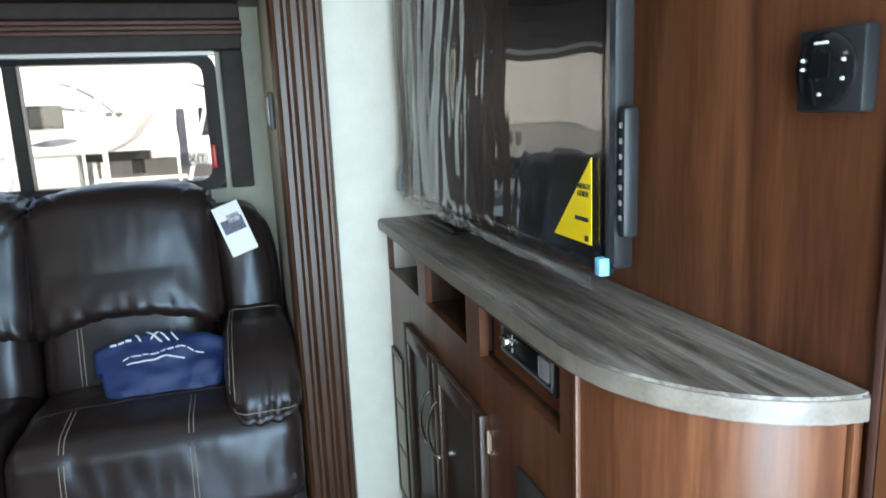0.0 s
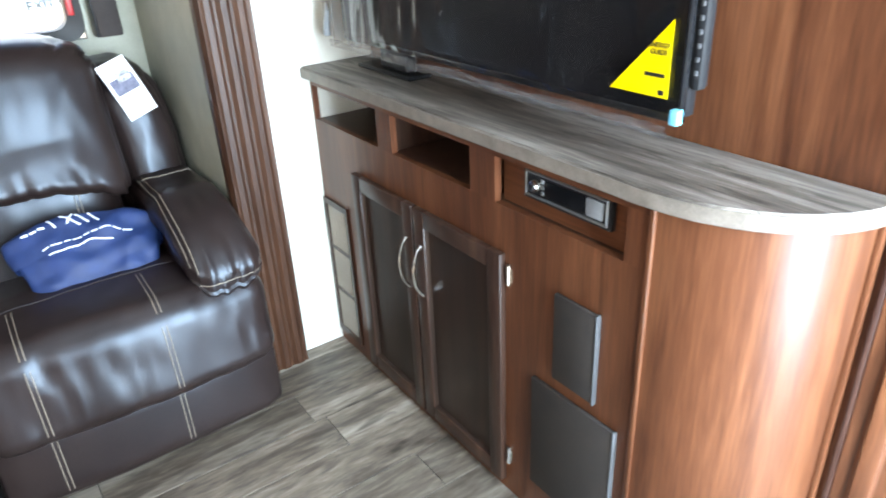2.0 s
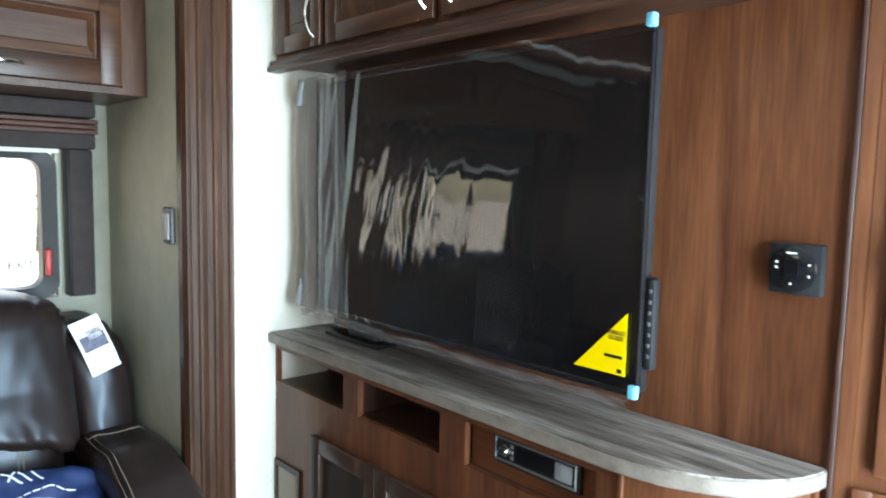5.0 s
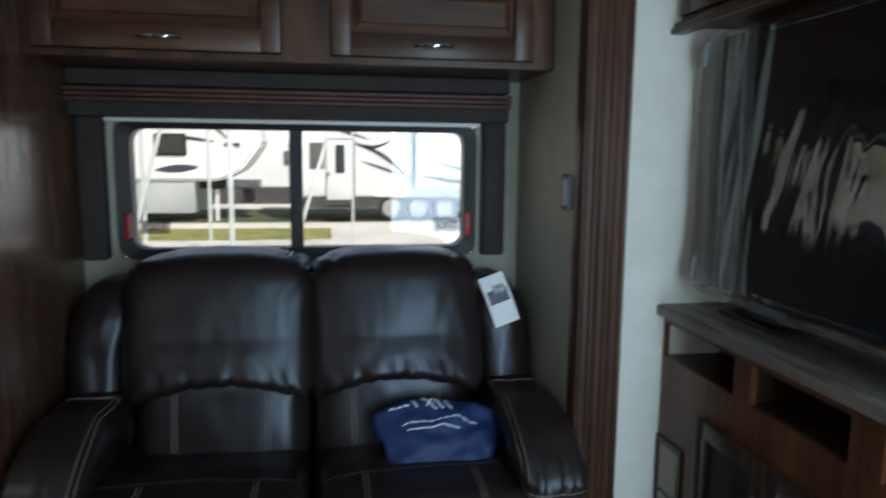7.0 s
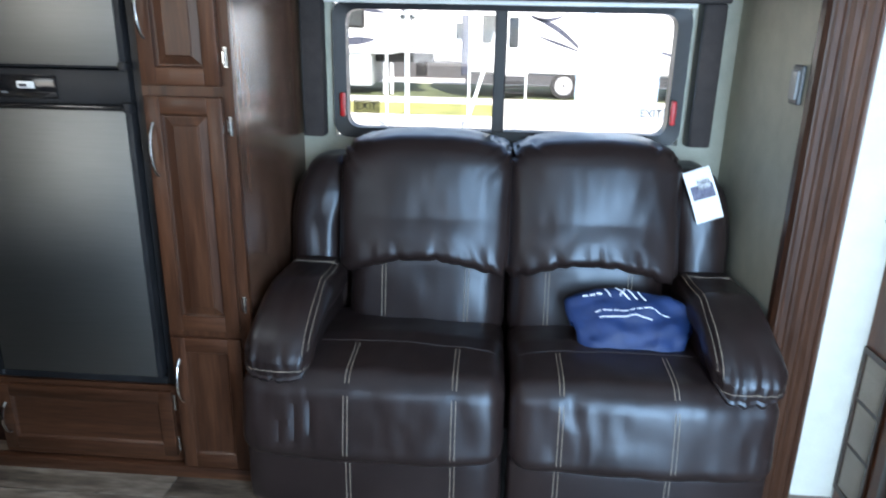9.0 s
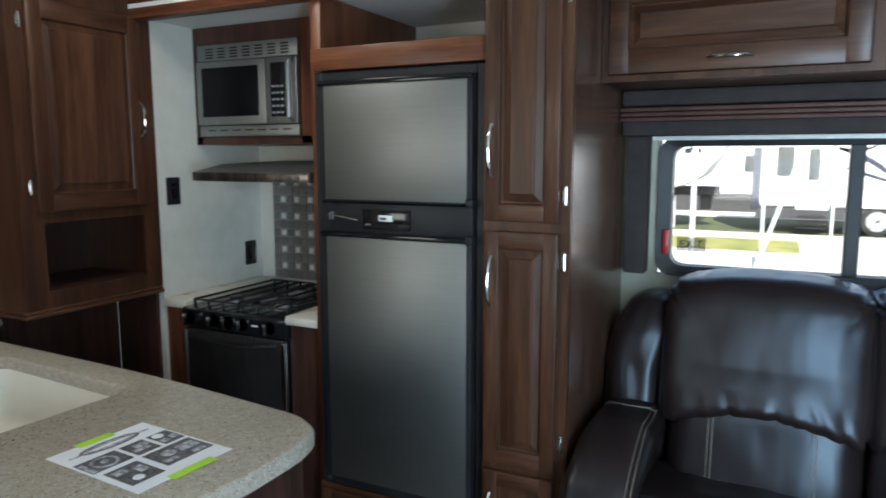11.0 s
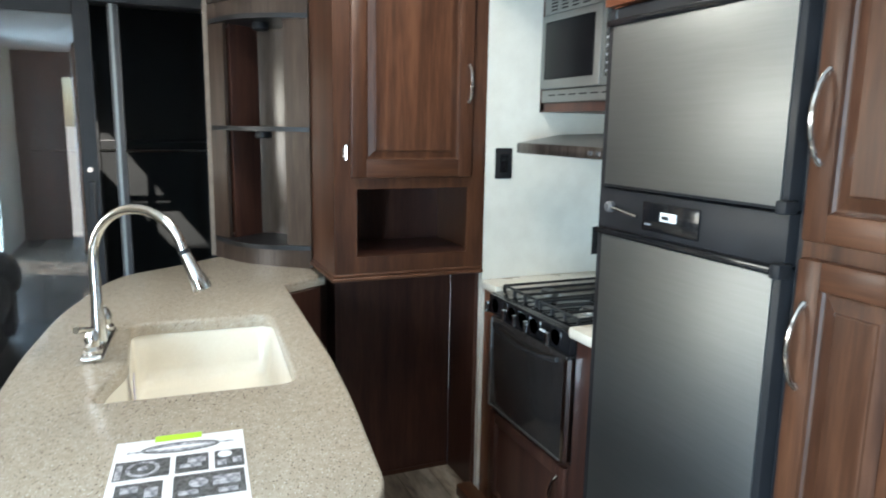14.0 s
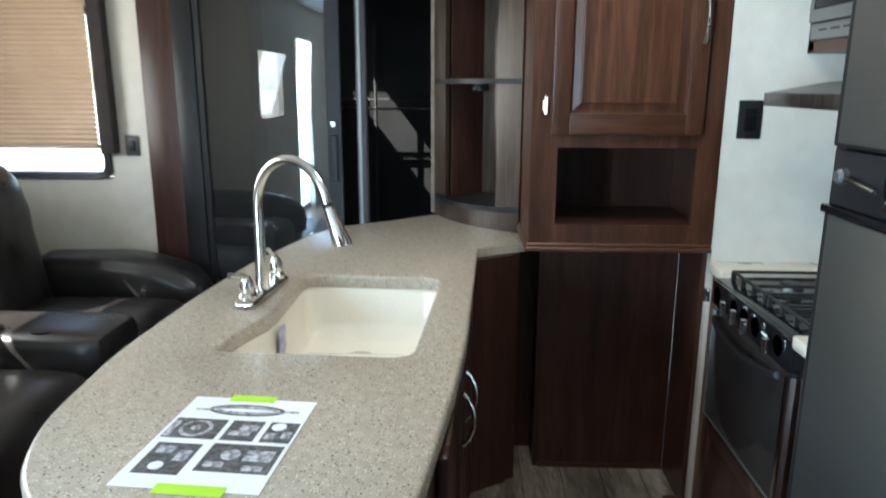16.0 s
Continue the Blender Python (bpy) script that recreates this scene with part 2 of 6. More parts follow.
CHROME = surface("polished_nickel", (0.66, 0.65, 0.62), (0.74, 0.73, 0.7), 0.14, 1.0, scale=8, bump=0.0, spread=0.04)
STONE = speckled("beige_speckled_solid_surface", (0.39, 0.335, 0.262), (0.46, 0.4, 0.32))
CREAM = surface("cream_sink", (0.78, 0.72, 0.6), (0.84, 0.79, 0.68), 0.2, scale=4, bump=0.02)
GLASS = glass("window_glass")
# the haze puts a pale veil of reflection into the door glass's colour
DARKGLASS = glass("tinted_door_glass", (0.6, 0.66, 0.66), 0.0, 0.5, 1.95, 0.03)
GREYFABRIC = surface("charcoal_fabric", (0.028, 0.022, 0.021), (0.05, 0.04, 0.038), 0.9, scale=20, fine=400, bump=0.4)
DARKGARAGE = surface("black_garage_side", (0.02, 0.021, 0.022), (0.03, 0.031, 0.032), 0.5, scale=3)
GROUNDMAT = surface("gravel_lot", (0.52, 0.5, 0.46), (0.68, 0.66, 0.61), 0.9, scale=0.4, fine=20)
EDGEBAND = surface("tan_edge_band", (0.14, 0.115, 0.095), (0.21, 0.175, 0.145), 0.4, scale=30, fine=200, bump=0.05)
GRILLE = surface("grille_slats", (0.4, 0.35, 0.29), (0.5, 0.44, 0.36), 0.5)
SPEAKER = surface("black_speaker_cloth", (0.014, 0.01, 0.008), (0.028, 0.02, 0.016), 0.75, scale=30, fine=500, bump=0.5)
SCREEN = surface("dark_screen", (0.004, 0.004, 0.005), (0.006, 0.006, 0.007), 0.3, bump=0.0, spread=0.02)
SCREEN.node_tree.nodes["Principled BSDF"].inputs["Specular IOR Level"].default_value = 0.12
GLOSSBLACK = surface("gloss_black", (0.006, 0.006, 0.007), (0.01, 0.01, 0.011), 0.12, bump=0.0, spread=0.03)
OVENGLASS = surface("smoked_oven_glass", (0.018, 0.015, 0.014), (0.028, 0.024, 0.022), 0.15, bump=0.0, coat=0.5, spread=0.05)
YELLOW = surface("yellow_label", (0.86, 0.6, 0.0), (0.92, 0.66, 0.005), 0.4, bump=0.0)
BLUETAPE = surface("blue_tape", (0.12, 0.5, 0.7), (0.18, 0.58, 0.76), 0.4, bump=0.0)
WHITEPLASTIC = surface("white_plastic", (0.72, 0.72, 0.7), (0.8, 0.8, 0.78), 0.4, bump=0.02)
BRONZE = surface("dark_bronze", (0.09, 0.06, 0.045), (0.14, 0.1, 0.075), 0.3, 0.9, bump=0.0)
DARKCHERRY = timber("dark_cherry_trim", (0.03, 0.013, 0.009), (0.055, 0.024, 0.015), (0.085, 0.038, 0.022), axis="y")
FILM = glass("clear_film", (0.97, 0.97, 0.98), 0.02, 0.97, 1.9, 0.004)
BUNCHED = glass("bunched_film", (0.82, 0.77, 0.73), 0.1, 0.8, 1.55, 0.1)
BROWNFABRIC = surface("brown_piping", (0.07, 0.029, 0.022), (0.115, 0.05, 0.036), 0.6, scale=20, fine=300)
RED = surface("red_plastic", (0.45, 0.012, 0.015), (0.55, 0.02, 0.02), 0.35, bump=0.0)
DECAL = glass("decal_film", (0.85, 0.85, 0.85), 0.2, 0.7)
DARKGREY = surface("dark_grey_plastic", (0.05, 0.05, 0.052), (0.075, 0.075, 0.078), 0.45, bump=0.02)
GREYPLASTIC = surface("grey_plastic", (0.2, 0.21, 0.22), (0.26, 0.27, 0.28), 0.4, bump=0.02)
THREAD = surface("pale_thread", (0.2, 0.165, 0.13), (0.28, 0.235, 0.19), 0.7, bump=0.0)
PAPER = surface("white_paper", (0.78, 0.78, 0.79), (0.84, 0.84, 0.85), 0.6, bump=0.05)
INKBLUE = surface("dark_blue_print", (0.05, 0.05, 0.09), (0.12, 0.12, 0.19), 0.5, scale=60, bump=0.0)
INKGREY = surface("grey_print", (0.1, 0.1, 0.12), (0.6, 0.6, 0.63), 0.5, scale=60, bump=0.0)
STICKER = surface("blue_printed_sticker", (0.25, 0.22, 0.5), (0.75, 0.72, 0.82), 0.5, scale=45, fine=150, bump=0.0)
NAVY = surface("navy_nonwoven_fabric", (0.0065, 0.023, 0.088), (0.01, 0.033, 0.125), 0.6, scale=20, fine=500, bump=0.3)
PRINTWHITE = surface("white_print", (0.7, 0.72, 0.78), (0.78, 0.8, 0.84), 0.6, bump=0.0)
TILEDARK = surface("grey_glass_tile", (0.13, 0.12, 0.11), (0.19, 0.175, 0.165), 0.2, scale=12, bump=0.0, random_tone=0.16)
TILELIGHT = surface("cream_tile", (0.66, 0.64, 0.6), (0.76, 0.74, 0.7), 0.25, scale=12, bump=0.0, random_tone=0.1)
BLACKSTEEL = surface("black_steel", (0.05, 0.05, 0.052), (0.08, 0.08, 0.083), 0.25, 0.8, bump=0.0)
IRON = surface("cast_iron", (0.012, 0.012, 0.012), (0.02, 0.02, 0.02), 0.55, fine=300, bump=0.3)
STONELIGHT = surface("cream_counter", (0.55, 0.5, 0.42), (0.65, 0.6, 0.51), 0.3, fine=400, bump=0.02)
MAPLEPANEL = timber("glossy_dark_panel", (0.045, 0.022, 0.014), (0.085, 0.042, 0.026), (0.13, 0.066, 0.042), rough=0.22, coat=0.3)
DARKCHERRY_Z = timber("dark_cherry_brown", (0.026, 0.01, 0.008), (0.05, 0.02, 0.014), (0.08, 0.034, 0.022))
GREYWOOD = timber("grey_brown_wood", (0.025, 0.015, 0.011), (0.05, 0.032, 0.023), (0.08, 0.055, 0.042), rough=0.3, coat=0.2)
GREYGLOSS = timber("glossy_grey_brown", (0.032, 0.02, 0.015), (0.062, 0.042, 0.031), (0.1, 0.072, 0.057), rough=0.18, coat=0.4)
PHOTO = surface("dark_printed_photo", (0.008, 0.008, 0.008), (0.16, 0.16, 0.16), 0.5, scale=95, fine=260, bump=0.0)
GREENTAPE = surface("lime_green_tape", (0.42, 0.72, 0.03), (0.5, 0.8, 0.06), 0.45, bump=0.05)
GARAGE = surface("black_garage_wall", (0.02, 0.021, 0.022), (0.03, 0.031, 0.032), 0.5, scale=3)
BLIND = surface("tan_pleated_fabric", (0.55, 0.41, 0.29), (0.64, 0.49, 0.36), 0.8, scale=5, fine=200)
BLINDRAIL = surface("tan_rail", (0.4, 0.3, 0.22), (0.46, 0.36, 0.27), 0.5)
BLACKLEATHER = surface("black_leather", (0.013, 0.0115, 0.011), (0.023, 0.02, 0.019), 0.32, scale=9, fine=260, bump=0.35, coat=0.1)
TYRE = surface("tyre_rubber", (0.02, 0.02, 0.02), (0.035, 0.035, 0.035), 0.8)
ALLOY = surface("alloy_rim", (0.5, 0.5, 0.5), (0.6, 0.6, 0.6), 0.35, 0.8, bump=0.0)
GELCOAT = surface("white_gelcoat", (0.76, 0.77, 0.78), (0.82, 0.83, 0.83), 0.3, scale=0.6, bump=0.0)
NAVYPAINT = surface("dark_navy_paint", (0.03, 0.035, 0.06), (0.06, 0.065, 0.09), 0.35, bump=0.0)
TINT = surface("tinted_window", (0.02, 0.025, 0.03), (0.04, 0.05, 0.055), 0.08, bump=0.0, spread=0.03)
SKIRT = surface("grey_skirt", (0.35, 0.38, 0.38), (0.45, 0.48, 0.47), 0.5, scale=1.0)
GALV = surface("galvanised_pipe", (0.6, 0.66, 0.65), (0.72, 0.77, 0.76), 0.45, 0.3)
LAWN = surface("dry_grass", (0.12, 0.14, 0.03), (0.32, 0.3, 0.09), 0.9, scale=1.2, fine=30)
# the shade beneath the trailers is put into this grass colour
LAWNSHADE = surface("grass_with_painted_shade", (0.05, 0.065, 0.025), (0.1, 0.12, 0.05), 0.9, scale=1.2, fine=30)


# ---- building helpers ----
def box(x0, x1, y0, y1, z0, z1, bevel=0.0, seg=2, bm=None):
    bm = bm or bmesh.new()
    r = bmesh.ops.create_cube(bm, size=1, matrix=Matrix.LocRotScale(((x0 + x1) / 2, (y0 + y1) / 2, (z0 + z1) / 2), None, (x1 - x0, y1 - y0, z1 - z0)))
    if bevel:
        edges = {e for v in r["verts"] for e in v.link_edges}
        bmesh.ops.bevel(bm, geom=list(edges), offset=bevel, segments=seg, profile=0.5, affect="EDGES")
    return bm


def boxes(*list_of_boxes, bevel=0.0, seg=1):
    bm = bmesh.new()
    for b in list_of_boxes:
        box(*b, bevel=bevel, seg=seg, bm=bm)
    return bm


def mesh_object(name, bm, material, smooth=0.0):
    me = bpy.data.meshes.new(name)
    bmesh.ops.recalc_face_normals(bm, faces=bm.faces[:])
    lo = Vector([min(v.co[k] for v in bm.verts) for k in range(3)])
    hi = Vector([max(v.co[k] for v in bm.verts) for k in range(3)])
    centre = Vector(((lo.x + hi.x) / 2, (lo.y + hi.y) / 2, lo.z))
    bmesh.ops.translate(bm, verts=bm.verts[:], vec=-centre)
    if smooth:
        for f in bm.faces:
            f.smooth = True
        for e in bm.edges:
            if len(e.link_faces) == 2 and e.calc_face_angle() > radians(smooth):
                e.smooth = False
    bm.to_mesh(me)
    bm.free()
    me.materials.append(material)
    ob = new(name, me)
    ob.location = centre
    return ob


def part(name, bm, material, parent, label="", smooth=35.0):
    """One mesh under a thing or under a part."""
    ob = mesh_object(name, bm, material, smooth)
    ob.parent = parent
    ob.matrix_parent_inverse = parent_frame(parent).inverted()
    return tagged(ob, label) if label else ob


def parent_frame(ob):
    if ob.parent:
        return parent_frame(ob.parent) @ ob.matrix_parent_inverse @ Matrix.Translation(ob.location)
    return Matrix.Translation(ob.location)


def thing(name, at, label, category, group=""):
    ob = new(name)
    ob.location, ob.empty_display_size = at, 0.1
    return tagged(ob, label, category, group)


def setting(name, bm, material, label, smooth=0.0):
    return tagged(mesh_object(name, bm, material, smooth), label, name.rstrip("0123456789_").replace("_", " "), "", "structure")


def wall_sheet(name, m, w, h, thick, holes, material, label):
    """An upright wall with real openings: w by h metres in the pose's x-z plane, thick along y."""
    bm = bmesh.new()
    edges = []
    for a, b, c, d in [(0, w, 0, h)] + holes:
        vs = [bm.verts.new(p) for p in ((a, 0, c), (b, 0, c), (b, 0, d), (a, 0, d))]
        edges += [bm.edges.new((vs[k], vs[(k + 1) % 4])) for k in range(4)]
    bmesh.ops.triangle_fill(bm, edges=edges, use_beauty=True)
    r = bmesh.ops.extrude_face_region(bm, geom=bm.faces[:])
    bmesh.ops.translate(bm, verts=[v for v in r["geom"] if isinstance(v, bmesh.types.BMVert)], vec=(0, thick, 0))
    return setting(name, moved(bm, m), material, label)


def basis(o, u, out):
    """A pose whose x runs along u, y outwards, z up."""
    u, out = Vector((*u, 0)).normalized(), Vector((*out, 0)).normalized()
    return Matrix(((u.x, out.x, 0, o[0]), (u.y, out.y, 0, o[1]), (0, 0, 1, o[2]), (0, 0, 0, 1)))


def moved(bm, m):
    bmesh.ops.transform(bm, matrix=m, verts=bm.verts[:])
    return bm


# ---- large structure ----
setting("floor", boxes((-4.36, 2.2, -0.9, 3.2, -0.06, 0.0), (-6.6, -4.36, 0.1, 3.2, -0.06, 0.0)), GROUT, "grey oak vinyl plank floor of the trailer")
# both roof openings are unseen: one for the kitchen lamp, one shapes the garage's sun patch
setting("ceiling", boxes((-4.36, -2.7, -0.9, 3.25, 2.3, 2.36), (-2.3, 2.2, -0.9, 3.25, 2.3, 2.36), (-2.7, -2.3, -0.9, 1.75, 2.3, 2.36), (-2.7, -2.3, 2.15, 3.25, 2.3, 2.36), (-6.66, -6.29, 0.1, 3.25, 2.3, 2.36), (-5.97, -4.36, 0.1, 3.25, 2.3, 2.36), (-6.29, -5.97, 0.42, 3.25, 2.3, 2.36)), CEILING, "white vinyl ceiling with added, unseen light openings over kitchen and garage")
setting("wall_east", box(0.74, 0.80, 0.87, 2.5, 0, 2.3), CHERRY, "cherry wood panelled wall behind the television")
setting("wall_north_strip", box(0.36, 0.80, 2.5, 2.56, 0, 2.3), WHITEWALL, "cream textured wallboard beside the slide-out")
setting("wall_slide_side", box(0.2, 0.25, 2.5, 3.19, 0, 2.04), SAGE, "sage grey side wall of the slide-out")
wall_sheet("wall_slide_back", basis((-1.5, 3.13, 0), (1, 0), (0, 1)), 1.7, 2.04, 0.05, [(0.231, 1.531, 1.061, 1.562)], SAGE, "sage grey back wall of the slide-out with a window opening")
setting("slide_ceiling", box(-3.2, 0.2, 2.45, 3.2, 2.04, 2.08), CEILING, "white slide-out ceiling")
setting("wall_kitchen_back", box(-3.235, -1.5, 3.175, 3.225, 0, 2.04), WHITEWALL, "cream wallboard behind the stove")
setting("wall_kitchen_end", box(-3.235, -3.185, 2.547, 3.175, 0, 2.3), WHITEWALL, "cream textured wallboard beside the stove")
wall_sheet("wall_west", basis((-4.3, -0.75, 0), (0, 1), (-1, 0)), 3.95, 2.3, 0.06, [(0.11, 0.795, 1.0, 1.8), (1.15, 2.5, 0.001, 2.05)], WHITEWALL, "cream wall with a window and the doorway to the garage")
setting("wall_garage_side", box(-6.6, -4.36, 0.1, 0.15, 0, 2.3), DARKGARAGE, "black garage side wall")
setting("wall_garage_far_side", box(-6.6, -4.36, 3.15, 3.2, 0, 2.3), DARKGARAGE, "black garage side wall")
# added lid that keeps the sun out of the unseen kitchen opening
tagged(mesh_object("roof_vent", box(-2.73, -2.27, 1.72, 2.18, 2.362, 2.4, 0.01), WHITEPLASTIC), "white lid over an added, unseen vent opening above the kitchen", "vent", "", "structure")
# the window opening is unseen, added for the lamp in it
wall_sheet("wall_south_slide", basis((-4.3, -0.7, 0), (1, 0), (0, -1)), 2.7, 2.3, 0.05, [(0.7, 1.7, 1.02, 1.82)], WHITEWALL, "cream wall behind the recliner sofa with an added, unseen window opening")
setting("wall_slide_end", box(-1.6, -1.55, -0.7, -0.08, 0, 2.3), WHITEWALL, "cream end wall of the south slide-out")
wall_sheet("wall_south", basis((-1.55, -0.08, 0), (1, 0), (0, -1)), 3.75, 2.3, 0.05, [(0.2, 1.0, 1.15, 1.75), (1.56, 2.25, 0.001, 1.95)], WHITEWALL, "cream south wall with a window and the entry doorway")
wall_sheet("wall_far_east", basis((2.1, -0.1, 0), (0, 1), (1, 0)), 2.6, 2.3, 0.06, [(0.55, 1.15, 0.001, 2.0)], CHERRY, "cherry wood wall with an open doorway to the sunny lot")
setting("ground", box(-300, 300, -300, 300, -1.1, -1.0), GROUNDMAT, "bright gravel lot under the sun")



def tube(points, r, seg=10, bm=None, radii=None):
    """A round bar swept along points."""
    bm = bm or bmesh.new()
    pts, rings, last = [Vector(p) for p in points], [], None
    for k, p in enumerate(pts):
        d = (pts[min(k + 1, len(pts) - 1)] - pts[max(k - 1, 0)]).normalized()
        side = last if last else (d.orthogonal())
        side = (side - d * side.dot(d)).normalized()
        last, up = side, d.cross(side)
        rr = radii[k] if radii else r
        rings.append([bm.verts.new(p + (side * math.cos(a) + up * math.sin(a)) * rr) for a in (2 * math.pi * j / seg for j in range(seg))])
    for a, b in zip(rings, rings[1:]):
        for j in range(seg):
            bm.faces.new((a[j], a[(j + 1) % seg], b[(j + 1) % seg], b[j]))
    bm.faces.new(rings[0][::-1]), bm.faces.new(rings[-1])
    return bm


def lathe(profile, at, seg=20, axis="z", bm=None):
    """A turned body from (radius, height) pairs."""
    bm = bm or bmesh.new()
    turn = {"z": Matrix.Identity(4), "y": Matrix.Rotation(radians(90), 4, "X"), "x": Matrix.Rotation(radians(90), 4, "Y")}[axis]
    m = Matrix.Translation(at) @ turn
    rings = [[bm.verts.new(m @ Vector((r * math.cos(2 * math.pi * j / seg), r * math.sin(2 * math.pi * j / seg), h))) for j in range(seg)] for r, h in profile]
    for a, b in zip(rings, rings[1:]):
        for j in range(seg):
            bm.faces.new((a[j], a[(j + 1) % seg], b[(j + 1) % seg], b[j]))
    bm.faces.new(rings[0][::-1]), bm.faces.new(rings[-1])
    return bm


def prism(outline, z0, z1, bm=None):
    """A plan outline raised from z0 to z1."""
    bm = bm or bmesh.new()
    low, high = [bm.verts.new((x, y, z0)) for x, y in outline], [bm.verts.new((x, y, z1)) for x, y in outline]
    n = len(outline)
    for k in range(n):
        bm.faces.new((low[k], low[(k + 1) % n], high[(k + 1) % n], high[k]))
    bm.faces.new(low[::-1]), bm.faces.new(high)
    return bm


def rounded(corners, r, seg=6):
    """A plan outline with its corners rounded; r is one radius or one for each corner."""
    out, n = [], len(corners)
    for k in range(n):
        p, a, b = Vector(corners[k]), Vector(corners[k - 1]), Vector(corners[(k + 1) % n])
        rr = r[k] if isinstance(r, (list, tuple)) else r
        if rr <= 0:
            out.append(tuple(p))
            continue
        p0, p1 = p + (a - p).normalized() * rr, p + (b - p).normalized() * rr
        for j in range(seg + 1):
            t = j / seg
            q = p0 * (1 - t) ** 2 + p * 2 * t * (1 - t) + p1 * t * t
            out.append((q.x, q.y))
    return out


def cushion(x0, x1, y0, y1, z0, z1, r=0.06, puff=0.03, cuts=14, warp=None, wrinkle=0.003, seed=0.0, crease=None):
    """A stuffed leather pad: a rounded, swollen box with soft creases."""
    bm = bmesh.new()
    bmesh.ops.create_cube(bm, size=2)
    bmesh.ops.subdivide_edges(bm, edges=bm.edges[:], cuts=cuts, use_grid_fill=True)
    h = Vector(((x1 - x0) / 2, (y1 - y0) / 2, (z1 - z0) / 2))
    c = Vector(((x0 + x1) / 2, (y0 + y1) / 2, (z0 + z1) / 2))
    r = min(r, h.x * 0.98, h.y * 0.98, h.z * 0.98)
    for v in bm.verts:
        q = v.co.copy()
        p = Vector((q.x * h.x, q.y * h.y, q.z * h.z))
        core = Vector([max(-(h[k] - r), min(h[k] - r, p[k])) for k in range(3)])
        d = p - core
        if d.length > 1e-6:
            d.normalize()
        ex, ey, ez = (1 - abs(q.x) ** 2.6), (1 - abs(q.y) ** 2.6), (1 - abs(q.z) ** 2.6)
        swell = puff * ex * (0.8 + 0.2 * (ez if abs(q.y) > 0.99 else ey)) if abs(q.x) < 0.99 else 0.0
        p = core + d * (r + swell)
        n = noise.noise(Vector((p.x * 9 + seed, p.y * 9, p.z * 9))) + 0.6 * noise.noise(Vector((p.x * 30, p.y * 12 + seed, p.z * 10)))
        p += d * (n * wrinkle + (crease(q, p) if crease else 0.0))
        v.co = c + (Vector(warp(p.x / h.x, p.y / h.y, p.z / h.z)) if warp else Vector((0, 0, 0))) + p
    return bm


def text_mesh(words, size, m):
    """Lettering in the built-in font as a thin mesh; it stands in the pose's x-z plane and faces its y."""
    cu = bpy.data.curves.new("lettering", "FONT")
    cu.body, cu.size, cu.extrude, cu.align_x, cu.align_y = words, size, 0.0006, "CENTER", "CENTER"
    ob = bpy.data.objects.new("lettering", cu)
    scene.collection.objects.link(ob)
    me = bpy.data.meshes.new_from_object(ob.evaluated_get(bpy.context.evaluated_depsgraph_get()))
    bm = bmesh.new()
    bm.from_mesh(me)
    bpy.data.objects.remove(ob)
    bpy.data.curves.remove(cu)
    bpy.data.meshes.remove(me)
    return moved(moved(bm, Matrix.Rotation(radians(90), 4, "X")), m)


def bow_handle(m, u, v, length, upright=True, r=0.0045, stand=0.028):
    """A bowed pull between two feet, in a door's own pose."""
    pts = []
    for k in range(15):
        t = k / 14
        a = (t - 0.5) * length
        w = stand * math.sin(math.pi * t) ** 0.6
        pts.append((u, w, v + a) if upright else (u + a, w, v))
    radii = [r * (1.5 if k in (0, 14) else 1.0 + 0.25 * math.sin(math.pi * k / 14)) for k in range(15)]
    return moved(tube(pts, r, 8, radii=radii), m)


def small_hinge(m, u, v):
    bm = boxes((u - 0.006, u + 0.006, 0.0, 0.006, v - 0.028, v + 0.028), (u - 0.011, u + 0.004, 0.002, 0.004, v - 0.017, v + 0.017), bevel=0.001)
    tube([(u, 0.006, v - 0.024), (u, 0.006, v + 0.024)], 0.0045, 8, bm=bm)
    return moved(bm, m)


def door_leaf(parent, name, m, u0, u1, v0, v1, wood, panel_wood=None, raised=True, stile=0.05, thick=0.02, rail=None, label="", rail_wood=None):
    """A framed door: two stiles and two rails round a raised or a sunk panel."""
    rail = rail or stile
    a0, a1, b0, b1 = u0 + stile - 0.001, u1 - stile + 0.001, v0 + rail - 0.001, v1 - rail + 0.001
    pm = bmesh.new()
    rings = [(0.0, 0.002), (0.0, thick * 0.55), (0.005, thick * 0.3), (0.009, thick * 0.3), (0.03, thick * 0.62), (0.0315, thick * 0.8), (0.034, thick * 0.84)] if raised else [(0.0, 0.002), (0.0, thick * 0.75), (0.006, thick * 0.35), (0.011, thick * 0.3)]
    loops = [[pm.verts.new(c) for c in ((a0 + i, w, b0 + i), (a1 - i, w, b0 + i), (a1 - i, w, b1 - i), (a0 + i, w, b1 - i))] for i, w in rings]
    for p, q in zip(loops, loops[1:]):
        for k in range(4):
            pm.faces.new((p[k], p[(k + 1) % 4], q[(k + 1) % 4], q[k]))
    pm.faces.new(loops[-1]), pm.faces.new(loops[0][::-1])
    leaf = part(name, moved(pm, m), panel_wood or wood, parent, label, smooth=0)
    across = rail_wood or ACROSS.get((wood.name, abs(m[0][0]) > 0.7), wood)
    for a, b in ((u0, u0 + stile), (u1 - stile, u1)):
        part("stile", moved(box(a, b, 0, thick, v0, v1, bevel=0.004), m), wood, leaf)
    for a, b in ((v0, v0 + rail), (v1 - rail, v1)):
        part("rail", moved(box(u0 + stile - 0.002, u1 - stile + 0.002, 0.001, thick - 0.0008, a, b, bevel=0.004), m), across, leaf)
    return leaf


